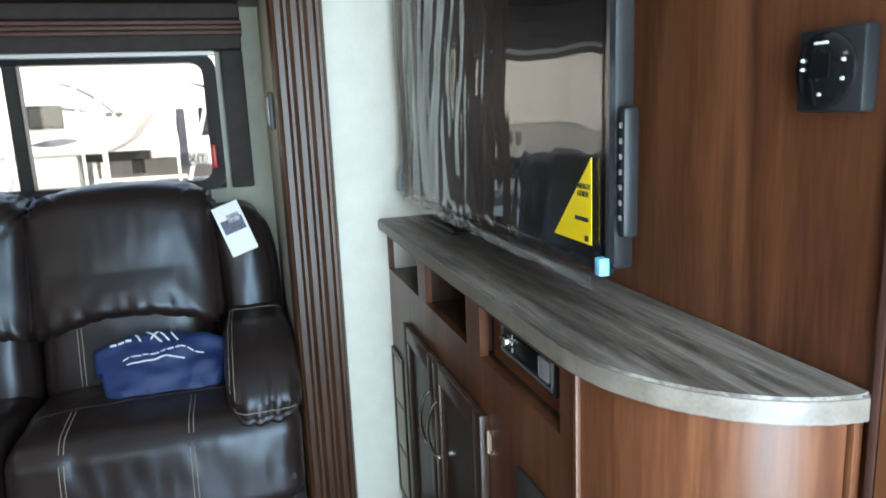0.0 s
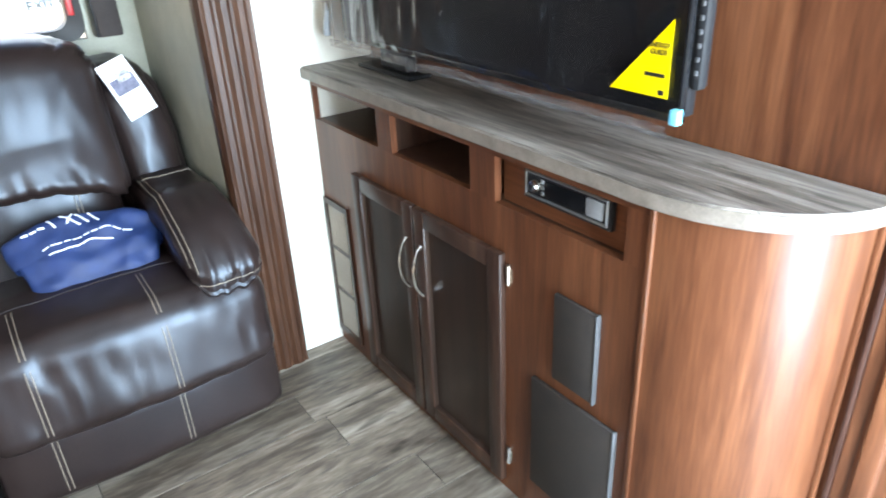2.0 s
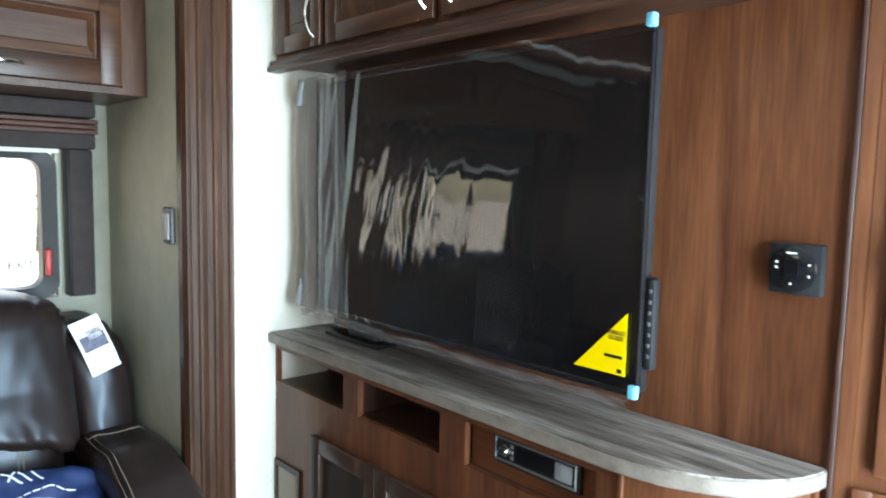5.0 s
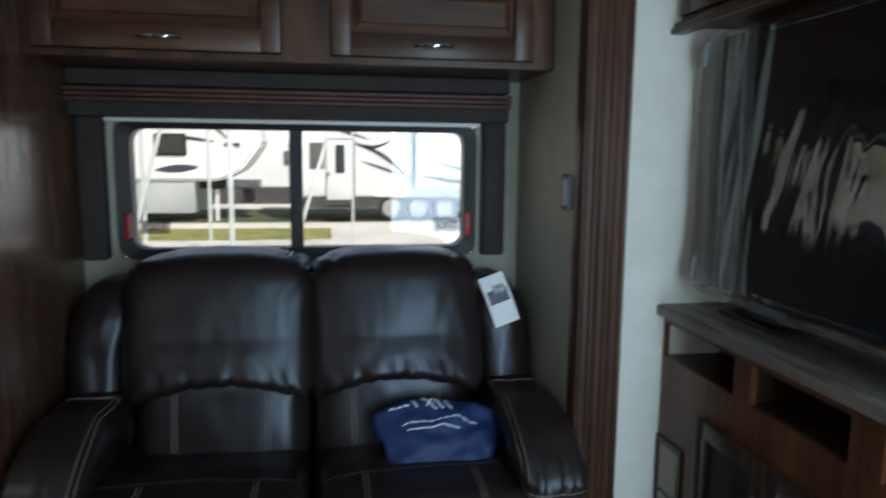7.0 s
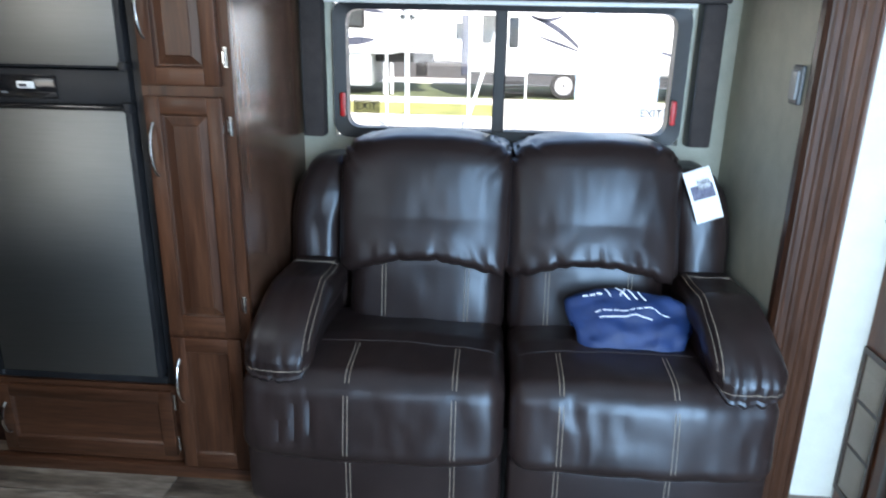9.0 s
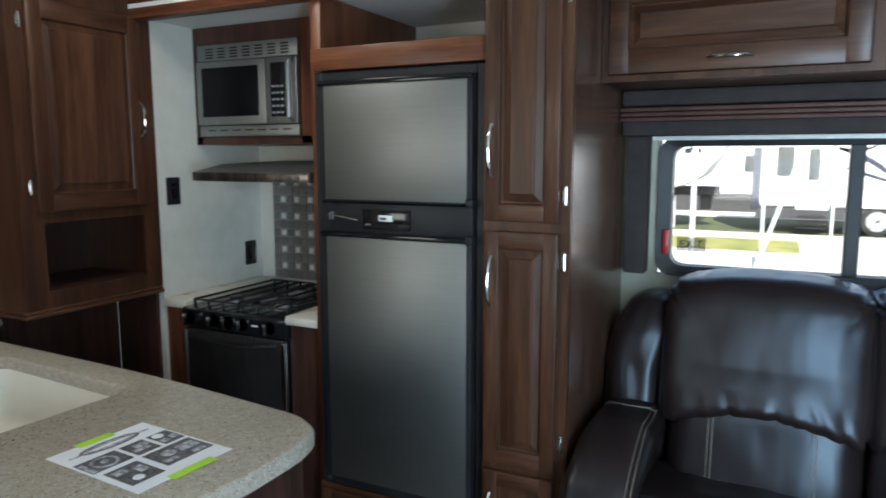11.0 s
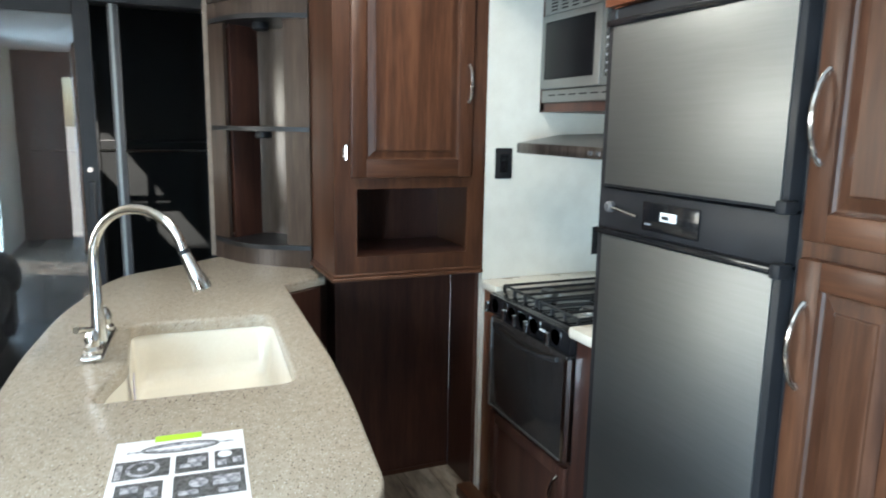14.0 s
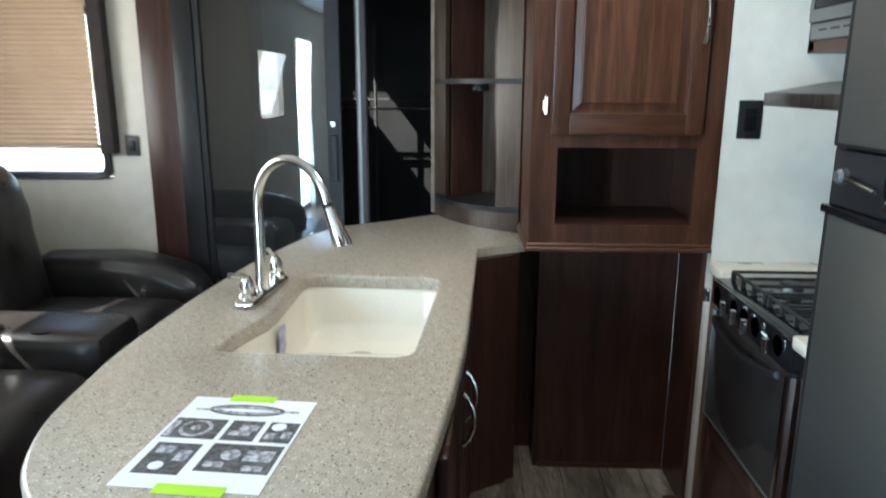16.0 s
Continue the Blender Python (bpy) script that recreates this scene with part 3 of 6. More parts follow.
SOUTHWARD = lambda y: basis((0, y, 0), (1, 0), (0, -1))
WESTWARD = lambda x: basis((x, 0, 0), (0, 1), (-1, 0))
EASTWARD = lambda x: basis((x, 0, 0), (0, 1), (1, 0))


# ---- entertainment wall ----
def entertainment_cabinet():
    t = thing("entertainment_cabinet", (0.62, 1.85, 0), "cherry wood cabinet with rounded end, open niches and grey top", "cabinet")
    x, y0, y1 = 0.515, 1.19, 2.498
    part("top_rail", box(x, x + 0.018, y0, y1, 0.932, 0.955), CHERRY_Y, t)
    for a, b in ((2.489, y1), (2.035, 2.108), (1.607, 1.695), (y0, 1.243)):
        part("stile", box(x, x + 0.018, a, b, 0.826, 0.932), CHERRY, t)
    part("front_board", box(x, x + 0.018, y0, y1, 0.0, 0.826), CHERRY, t)
    # niche shade is put into dark wood colours, with a thin dark floor sheet
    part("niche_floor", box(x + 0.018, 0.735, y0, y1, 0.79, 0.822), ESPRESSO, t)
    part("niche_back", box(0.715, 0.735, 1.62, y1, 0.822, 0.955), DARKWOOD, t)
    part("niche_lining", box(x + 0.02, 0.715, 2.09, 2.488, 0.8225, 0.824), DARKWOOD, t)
    part("radio_board", box(0.548, 0.56, 1.235, 1.615, 0.822, 0.955), CHERRY_Y, t)
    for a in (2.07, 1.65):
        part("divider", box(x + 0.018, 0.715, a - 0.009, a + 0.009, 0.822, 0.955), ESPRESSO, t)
    arc = [(0.74 - 0.222 * math.cos(k * math.pi / 32), 1.19 - 0.262 * math.sin(k * math.pi / 32)) for k in range(17)]
    part("curved_end", prism(arc + [(0.738, 1.19)], 0.0, 0.955), CHERRY, t, "curved cherry wood end panel", smooth=30)
    part("edge_bead", box(x - 0.004, x + 0.006, y0 - 0.007, y0 + 0.004, 0.0, 0.955, 0.002), CHERRY, t)
    part("end_bead", box(0.724, 0.738, 0.918, 0.93, 0.0, 0.955, 0.003), CHERRY, t)
    top = [(0.738, 2.498), (0.49, 2.498), (0.492, 1.2)] + [(0.74 - 0.247 * math.cos(k * math.pi / 40), 1.2 - 0.292 * math.sin(k * math.pi / 40)) for k in range(1, 20)] + [(0.738, 0.908)]
    bm = prism(top, 0.956, 0.99)
    edges = [e for e in bm.edges if abs(e.verts[0].co.z - 0.99) < 1e-4 and abs(e.verts[1].co.z - 0.99) < 1e-4]
    bmesh.ops.bevel(bm, geom=edges, offset=0.004, segments=2, affect="EDGES")
    part("worktop", bm, GREYTOP, t, "weathered grey wood-look laminate top", smooth=30)
    front = top[1:]
    bm = bmesh.new()
    strips = []
    for k, (px, py) in enumerate(front):
        qx, qy = front[min(k + 1, len(front) - 1)][0] - front[max(k - 1, 0)][0], front[min(k + 1, len(front) - 1)][1] - front[max(k - 1, 0)][1]
        n = math.hypot(qx, qy)
        strips.append([bm.verts.new((px + qy / n * w, py - qx / n * w, z)) for w, z in ((-0.001, 0.958), (0.002, 0.958), (0.002, 0.985), (-0.001, 0.985))])
    for p, q in zip(strips, strips[1:]):
        for k in range(4):
            bm.faces.new((p[k], p[(k + 1) % 4], q[(k + 1) % 4], q[k]))
    part("edge_band", bm, EDGEBAND, t, "tan laminate edge band", smooth=30)
    m = WESTWARD(x)
    for a, b, hy, hinge in ((1.931, 2.255, 1.962, None), (1.57, 1.925, 1.893, 1.557)):
        d = door_leaf(t, "door", m, a, b, 0.04, 0.715, ESPRESSO, DARKWOOD, raised=False, stile=0.048)
        part("handle", moved(bow_handle(m, hy, 0.54, 0.15, r=0.0042), Matrix.Translation((-0.02, 0, 0))), CHROME, d, "satin nickel bow handle")
        if hinge:
            for z in (0.665, 0.13):
                part("hinge", small_hinge(m, hinge, z), CHROME, d)
    g = part("air_grille", moved(boxes((2.338, 2.492, 0, 0.008, 0.05, 0.07), (2.338, 2.492, 0, 0.008, 0.545, 0.565), (2.338, 2.352, 0, 0.008, 0.07, 0.545), (2.478, 2.492, 0, 0.008, 0.07, 0.545), (2.352, 2.478, 0, 0.006, 0.222, 0.234), (2.352, 2.478, 0, 0.006, 0.382, 0.394)), m), ESPRESSO, t, "brown slotted air return grille")
    # black sheet puts the slots' shade behind the slats
    part("backing", box(x - 0.0012, x - 0.0004, 2.352, 2.478, 0.07, 0.545), BLACK, g)
    for k in range(12):
        part("slat", box(x - 0.005, x - 0.001, 2.3555 + k * 0.0102, 2.3588 + k * 0.0102, 0.07, 0.545), GRILLE, g)
    for a, b, c, d in ((1.287, 1.405, 0.475, 0.69), (1.225, 1.47, 0.12, 0.44)):
        s = part("floor_speaker", moved(box(a, b, 0, 0.012, c, d, 0.004), m), SPEAKER, t, "black fabric-covered speaker panel")
        part("rim", moved(box(a - 0.003, a + 0.0015, 0, 0.013, c - 0.002, d + 0.002, 0.001), m), DARKGREY, s)


def car_radio():
    t = thing("radio", (0.54, 1.413, 0.826), "black and silver stereo set into the cabinet", "radio")
    x = 0.5475
    part("body", box(x - 0.014, x, 1.292, 1.534, 0.858, 0.93, 0.004), BLACK, t)
    part("bezel", boxes((x - 0.019, x - 0.013, 1.3, 1.526, 0.917, 0.922), (x - 0.019, x - 0.013, 1.3, 1.526, 0.866, 0.871), (x - 0.019, x - 0.013, 1.3, 1.305, 0.871, 0.917), (x - 0.019, x - 0.013, 1.521, 1.526, 0.871, 0.917), bevel=0.0015), STEEL, t, "silver bezel")
    part("display", box(x - 0.0175, x - 0.0135, 1.36, 1.468, 0.877, 0.912, 0.003), SCREEN, t)
    part("side_panel", box(x - 0.018, x - 0.0135, 1.312, 1.355, 0.875, 0.913, 0.004), GREYPLASTIC, t, "grey button panel")
    k = part("knob", lathe([(0.014, 0.0), (0.014, -0.008), (0.011, -0.014), (0.006, -0.015)], (x - 0.014, 1.494, 0.894), 18, "x"), CHROME, t)
    part("knob_cap", lathe([(0.006, 0.0), (0.006, -0.003)], (x - 0.0285, 1.494, 0.894), 14, "x"), BLACK, k)
    for k in range(3):
        part("button", box(x - 0.0175, x - 0.0135, 1.472, 1.48, 0.876 + 0.013 * k, 0.885 + 0.013 * k, 0.001), STEEL, t)
    for y, z in ((1.297, 0.925), (1.529, 0.925), (1.297, 0.863), (1.529, 0.863)):
        part("screw", lathe([(0.0025, 0.0), (0.0022, -0.0015)], (x - 0.014, y, z), 10, "x"), CHROME, t)


def wrap_sheet(y0, y1, z0, z1, ny, nz, place):
    """A thin film over a grid: place(u, v) gives how far it stands out, and its edge's sag."""
    bm, rows = bmesh.new(), []
    for i in range(ny + 1):
        col = []
        for j in range(nz + 1):
            u, v = i / ny, j / nz
            x, dy, dz = place(u, v)
            col.append(bm.verts.new((x, y0 + (y1 - y0) * u + dy, z0 + (z1 - z0) * v + dz)))
        rows.append(col)
    for a, b in zip(rows, rows[1:]):
        for j in range(nz):
            bm.faces.new((a[j], b[j], b[j + 1], a[j + 1]))
    return bm


def television():
    t = thing("television", (0.64, 1.83, 0.99), "black flat-screen television still in its clear plastic wrap", "television")
    part("cabinet", box(0.578, 0.612, 1.2, 2.335, 1.072, 1.768, 0.006), BLACK, t)
    part("bezel", boxes((0.566, 0.58, 1.194, 2.34, 1.066, 1.08), (0.566, 0.58, 1.194, 2.34, 1.756, 1.772), (0.566, 0.58, 1.194, 1.204, 1.08, 1.756), (0.566, 0.58, 2.33, 2.34, 1.08, 1.756), bevel=0.003), GLOSSBLACK, t)
    part("screen", box(0.572, 0.58, 1.203, 2.331, 1.078, 1.758), SCREEN, t)
    part("back_shell", box(0.612, 0.66, 1.27, 2.28, 1.12, 1.7, 0.02), BLACK, t)
    part("wall_bracket", boxes((0.66, 0.738, 1.7, 1.95, 1.3, 1.5), bevel=0.004), BLACK, t)
    part("stand_foot", boxes((0.61, 0.69, 2.08, 2.36, 0.979, 0.99), (0.632, 0.668, 2.12, 2.26, 0.99, 1.13), bevel=0.006), BLACK, t)
    side = part("control_strip", box(0.582, 0.608, 1.178, 1.199, 1.12, 1.3, 0.008), BLACK, t)
    for k in range(7):
        part("button", box(0.5785, 0.583, 1.183, 1.189, 1.145 + 0.021 * k, 1.153 + 0.021 * k, 0.001), DARKGREY, side)

    def over_screen(u, v):
        slack = 0.16 + 0.84 * max(0.0, (u - 0.5) / 0.5)
        fold = 0.008 * slack * noise.noise(Vector((u * 13 + 1.2 * v, v * 1.6, 3.1))) + 0.0022 * slack * noise.noise(Vector((u * 34 + v * 4, v * 3.0, 7)))
        fold += 0.007 * math.exp(-((u - 0.66) / 0.16) ** 2 - ((v - 0.42) / 0.3) ** 2) * noise.noise(Vector((u * 30 + 5 * v * v, v * 4.0, 9.3)))
        fold += 0.0016 * noise.noise(Vector((u * 5, v * 4, 1)))
        low = max(0.0, 1 - v / 0.06)
        fold += 0.01 * low * noise.noise(Vector((u * 22, v * 12, 2.0))) - 0.006 * low * low
        sag = 0.008 * noise.noise(Vector((u * 9, 0, 5))) if v < 0.001 else 0.0
        return 0.5605 - fold - 0.006 * slack, 0.0, sag

    part("plastic_wrap", wrap_sheet(1.196, 2.3, 1.056, 1.778, 200, 90, over_screen), FILM, t, "clear plastic film stretched over the screen", smooth=180)

    def past_edge(u, v):
        ridge = 0.008 * math.sin(u * 21 + 1.4 * noise.noise(Vector((u * 2, v * 2.2, 8)))) + 0.007 * noise.noise(Vector((u * 7, v * 2.2, 4.4)))
        wide = 0.02 * noise.noise(Vector((v * 3.1, 0.5, 2.7))) * u
        return 0.556 - ridge * (0.35 + 0.65 * u) + 0.05 * max(0.0, u - 0.72), wide, 0.012 * noise.noise(Vector((u * 5, v, 6))) * (1 if v < 0.001 or v > 0.999 else 0)

    part("bunched_wrap", wrap_sheet(2.17, 2.445, 1.058, 1.782, 60, 60, past_edge), BUNCHED, t, "greyish loose folds of plastic past the screen's edge", smooth=180)
    def hem(u, v):
        return 0.552 - 0.009 * noise.noise(Vector((u * 16, v * 2, 2.0))) - 0.004 * noise.noise(Vector((u * 50, v * 3, 4.0))), 0.0, 0.006 * noise.noise(Vector((u * 9, 0, 5)))

    part("wrap_hem", wrap_sheet(1.21, 2.4, 1.042, 1.063, 160, 5, hem), BUNCHED, t, "crumpled lower hem of the wrap", smooth=180)
    for z in (1.075, 1.7):
        part("twisted_corner", tube([(0.55, 2.41, z), (0.546, 2.4, z + 0.03), (0.55, 2.395, z + 0.065), (0.556, 2.41, z + 0.085)], 0.008, 7, radii=[0.012, 0.009, 0.006, 0.002]), GREYPLASTIC, t, "dark twisted corner of the wrap")
    m = WESTWARD(0.5535)
    tri = bmesh.new()
    vs = [tri.verts.new(c) for c in ((1.214, 0, 1.108), (1.335, 0, 1.108), (1.214, 0, 1.232))]
    tri.faces.new(vs)
    r = bmesh.ops.extrude_face_region(tri, geom=tri.faces[:])
    bmesh.ops.translate(tri, verts=[v for v in r["geom"] if isinstance(v, bmesh.types.BMVert)], vec=(0, 0.0008, 0))
    st = part("energy_label", moved(tri, m), YELLOW, t, "yellow triangular energy label", smooth=0)
    for k, w in enumerate(("ENERGY", "GUIDE")):
        part("lettering", text_mesh(w, 0.0115, Matrix.Translation((0.5524, 1.238, 1.19 - 0.011 * k)) @ basis((0, 0, 0), (0, -1), (1, 0))), BLACK, st)
    part("bar", boxes((0.5515, 0.5525, 1.222, 1.262, 1.14, 1.146), (0.5515, 0.5525, 1.222, 1.232, 1.112, 1.12)), BLACK, st)
    part("corner_tape", box(0.5545, 0.57, 1.1925, 1.209, 1.0665, 1.092, 0.002), BLUETAPE, t, "pale blue tape on the corner")
    part("corner_tape", box(0.552, 0.57, 1.19, 1.206, 1.762, 1.786, 0.002), BLUETAPE, t, "pale blue tape on the corner")
    t.location.z += 0.012


def thermostat():
    t = thing("thermostat", (0.735, 0.975, 1.29), "square black wall thermostat with a round dial face", "thermostat")
    part("plate", box(0.716, 0.7385, 0.93, 1.022, 1.302, 1.394, 0.005), BLACK, t)
    part("dial_face", lathe([(0.041, 0), (0.041, -0.004), (0.038, -0.006)], (0.716, 0.978, 1.348), 28, "x"), GLOSSBLACK, t)
    part("display", box(0.7085, 0.711, 0.968, 0.994, 1.34, 1.366), SCREEN, t)
    for y, z in ((0.95, 1.358), (0.95, 1.338), (0.98, 1.322), (1.006, 1.36), (1.006, 1.35)):
        part("button", box(0.7085, 0.7105, y - 0.0022, y + 0.0022, z - 0.0018, z + 0.0018, 0.0005), WHITEPLASTIC, t)
    part("bar", box(0.7085, 0.7105, 0.972, 0.99, 1.376, 1.379), WHITEPLASTIC, t)
    t.location.y += 0.004
    t.location.z -= 0.006


def tv_overhead():
    t = thing("overhead_cabinet", (0.61, 1.7, 1.81), "dark cherry overhead cabinet with raised-panel doors above the television", "cabinet")
    part("body", box(0.52, 0.738, 0.88, 2.498, 1.845, 2.298), MAPLE, t)
    part("light_rail", boxes((0.485, 0.53, 0.88, 2.498, 1.812, 1.828), (0.495, 0.53, 0.88, 2.498, 1.828, 1.845), bevel=0.003), DARKCHERRY, t)
    part("under_panel", box(0.53, 0.738, 0.88, 2.498, 1.835, 1.845), DARKCHERRY, t)
    m = WESTWARD(0.52)
    for a, b, h in ((2.22, 2.47, 2.25), (1.735, 2.19, 1.765), (1.25, 1.705, 1.675), (0.92, 1.22, 1.19)):
        d = door_leaf(t, "door", m, a, b, 1.862, 2.28, MAPLE)
        part("handle", moved(bow_handle(m, h, 1.95, 0.12), Matrix.Translation((-0.02, 0, 0))), CHROME, d)


def tall_cabinet():
    t = thing("tall_cabinet", (0.82, 0.7, 0), "tall cherry wood cabinet with a raised-panel door beside the entry", "cabinet")
    m = basis((0.742, 0.868, 0), (0.3, -0.954), (-0.954, -0.3))
    part("carcass", moved(box(-0.03, 0.203, -0.25, 0.0, 0, 2.298, 0.003), m), CHERRY, t)
    # dark strip stands in for the shaded gap beside the wall
    part("corner_post", moved(box(-0.04, -0.0305, -0.03, 0.001, 0, 2.298, 0.002), m), DARKCHERRY_Z, t, "dark strip painted in for the shaded gap")
    for v0, v1, ra, h in ((1.0, 1.672, True, 1.365), (1.71, 2.26, True, 1.82)):
        d = door_leaf(t, "door", m, 0.027, 0.197, v0, v1, CHERRY, raised=ra, stile=0.042, rail=0.055)
        part("handle", moved(bow_handle(m, 0.05, h, 0.145, r=0.005), Matrix.Translation((-0.954 * 0.02, -0.3 * 0.02, 0))), BRONZE, d, "dark bronze bow handle")
    door_leaf(t, "door", m, -0.002, 0.199, 0.06, 0.97, CHERRY, raised=False, stile=0.032, rail=0.05, thick=0.012)
    part("edge_trim", moved(box(0.2035, 0.212, -0.25, 0.004, 0, 2.298, 0.002), m), WHITEPLASTIC, t, "white door edge trim")


def moved_pose(m, w):
    return m @ Matrix.Translation((0, w, 0))



entertainment_cabinet()
car_radio()
television()
thermostat()
tv_overhead()
tall_cabinet()


# ---- slide-out with the loveseat ----
def fluted(u0, u1, depth, flutes):
    """Profile of a fluted board: (across, out) pairs."""
    pts = [(u0, 0.0), (u0, depth * 0.55), (u0 + 0.008, depth * 0.9)]
    w = (u1 - u0 - 0.02) / flutes
    for k in range(flutes):
        a = u0 + 0.01 + k * w
        pts += [(a + w * 0.06, depth * 0.93), (a + w * 0.2, depth), (a + w * 0.55, depth), (a + w * 0.7, depth * 0.92), (a + w * 0.76, depth * 0.87), (a + w * 0.94, depth * 0.87)]
    return pts + [(u1 - 0.008, depth * 0.9), (u1, depth * 0.55), (u1, 0.0)]


def slide_trim():
    t = thing("slide_trim", (0.28, 2.47, 0), "fluted cherry wood trim round the slide-out opening", "trim")
    t["kind"] = "structure"
    bm = prism([(u, 2.498 - w) for u, w in fluted(0.2, 0.358, 0.055, 3)], 0.0, 2.298)
    part("upright", bm, MAPLE, t, smooth=0)
    bm = bmesh.new()
    prof = fluted(2.02, 2.2, 0.05, 3)
    a, b = [bm.verts.new((0.199, 2.498 - w, v)) for v, w in prof], [bm.verts.new((-3.19, 2.498 - w, v)) for v, w in prof]
    for k in range(len(prof) - 1):
        bm.faces.new((a[k], a[k + 1], b[k + 1], b[k]))
    bm.faces.new(a), bm.faces.new(b[::-1])
    part("header", bm, CHERRY_X, t, smooth=0)
    part("fascia", box(-3.19, 0.199, 2.46, 2.498, 2.2, 2.298), CHERRY_X, t)


CAMERA_POINT = Vector((-0.64, 0.48, 1.48))


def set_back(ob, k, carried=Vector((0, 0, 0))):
    """Sets a part and its pieces further back into the slide-out, scaled from the camera point to fit its view."""
    way = (ob.location - CAMERA_POINT) * (k - 1)
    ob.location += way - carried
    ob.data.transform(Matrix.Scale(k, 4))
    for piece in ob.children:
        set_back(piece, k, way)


def slide_window():
    t = tagged(new("window_1"), "black-framed sliding emergency window in the slide-out wall", "window", "", "structure")
    t.location = (-0.62, 3.0, 1.09)
    x0, x1, z0, z1, y = -1.238, -0.002, 1.082, 1.558, 2.99
    outer = rounded([(x0, z0), (x1, z0), (x1, z1), (x0, z1)], 0.06)
    inner = rounded([(x0 + 0.045, z0 + 0.035), (x1 - 0.045, z0 + 0.035), (x1 - 0.045, z1 - 0.03), (x0 + 0.045, z1 - 0.03)], 0.05)
    bm = bmesh.new()
    rings = [[bm.verts.new((a, yy, b)) for a, b in loop] for loop, yy in ((outer, 3.05), (outer, y - 0.012), (inner, y - 0.002), (inner, 3.05))]
    n = len(outer)
    for p, q in zip(rings, rings[1:] + rings[:1]):
        for k in range(n):
            bm.faces.new((p[k], p[(k + 1) % n], q[(k + 1) % n], q[k]))
    part("window_frame", bm, BLACK, t, "black aluminium window frame", smooth=30)
    part("mullion", boxes((-0.668, -0.625, y - 0.006, 3.04, z0 + 0.03, z1 - 0.026), bevel=0.004), BLACK, t)
    for a, b, yy in ((x0 + 0.04, -0.64, 3.012), (-0.655, x1 - 0.04, 3.026)):
        p = part("pane", box(a, b, yy, yy + 0.004, z0 + 0.03, z1 - 0.026), GLASS, t)
        p.visible_shadow = False
    for x in (-1.205, -0.035):
        part("latch", box(x - 0.009, x + 0.009, y - 0.028, y - 0.008, 1.158, 1.242, 0.005), RED, t, "red emergency release lever")
    for x in (-1.125, -0.105):
        s = part("exit_decal", box(x - 0.048, x + 0.048, 3.0035, 3.0045, 1.168, 1.216), DECAL, t, "clear decal lettered EXIT")
        part("lettering", text_mesh("EXIT", 0.038, Matrix.Translation((x, 3.002, 1.192))), BLACK, s)
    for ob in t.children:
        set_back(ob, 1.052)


def window_dressing():
    t = thing("valance", (-0.63, 2.95, 1.56), "charcoal padded window valance with brown piped bands", "valance")
    part("board", box(-1.352, 0.095, 2.885, 2.998, 1.66, 1.712, 0.01), GREYFABRIC, t)
    for k, z in enumerate((1.648, 1.632, 1.616)):
        part("piped_band", box(-1.356, 0.099, 2.876 + 0.003 * k, 2.998, z - 0.007, z + 0.007, 0.005), BROWNFABRIC, t)
    part("lower_band", box(-1.35, 0.093, 2.888, 2.998, 1.562, 1.61, 0.008), GREYFABRIC, t)
    part("blind_headrail", box(-1.26, 0.0, 2.95, 2.985, 1.548, 1.562, 0.002), WHITEPLASTIC, t)
    for x in (-1.302, 0.058):
        s = thing("window_side_panel", (x, 2.97, 1.08), "charcoal padded side board beside the window", "valance", "window side boards")
        part("pad", box(x - 0.036, x + 0.036, 2.93, 2.998, 1.088, 1.562, 0.008), GREYFABRIC, s)
        part("edge", box(x - 0.04, x - 0.034, 2.935, 2.998, 1.088, 1.562, 0.002), BLACK, s)
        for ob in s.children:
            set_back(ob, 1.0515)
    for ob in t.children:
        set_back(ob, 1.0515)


def wall_phone():
    t = thing("intercom", (0.165, 2.545, 1.28), "grey oval speaker control on the slide-out wall", "switch")
    part("base", box(0.184, 0.1995, 2.513, 2.577, 1.283, 1.393, 0.0075, 4), DARKGREY, t)
    part("face", box(0.178, 0.188, 2.521, 2.569, 1.297, 1.379, 0.006, 3), GREYPLASTIC, t)


def sofa_overhead():
    t = thing("overhead_cabinet", (-0.61, 2.86, 1.722), "cherry wood overhead cabinet with two lift-up doors above the loveseat", "cabinet")
    part("body", box(-1.394, 0.198, 2.74, 3.128, 1.725, 2.038), MAPLE_X, t)
    part("face_frame", boxes((-1.394, -1.375, 2.722, 2.74, 1.725, 2.038), (-0.665, -0.52, 2.722, 2.74, 1.725, 2.038), (0.125, 0.198, 2.722, 2.74, 1.725, 2.038), (-1.375, -0.665, 2.722, 2.74, 1.725, 1.745), (-0.52, 0.125, 2.722, 2.74, 1.725, 1.745)), MAPLE, t)
    m = SOUTHWARD(2.74)
    for a, b in ((-1.372, -0.668), (-0.517, 0.122)):
        d = door_leaf(t, "door", moved_pose(m, 0.0), a, b, 1.748, 2.03, MAPLE_X, stile=0.06, rail=0.072, thick=0.034)
        part("handle", moved(bow_handle(m, (a + b) / 2, 1.784, 0.12, upright=False), Matrix.Translation((0, -0.034, 0))), CHROME, d)
        for x in (a + 0.1, b - 0.1):
            part("hinge", box(x - 0.025, x + 0.025, 2.7, 2.707, 2.012, 2.026, 0.002), CHROME, d)


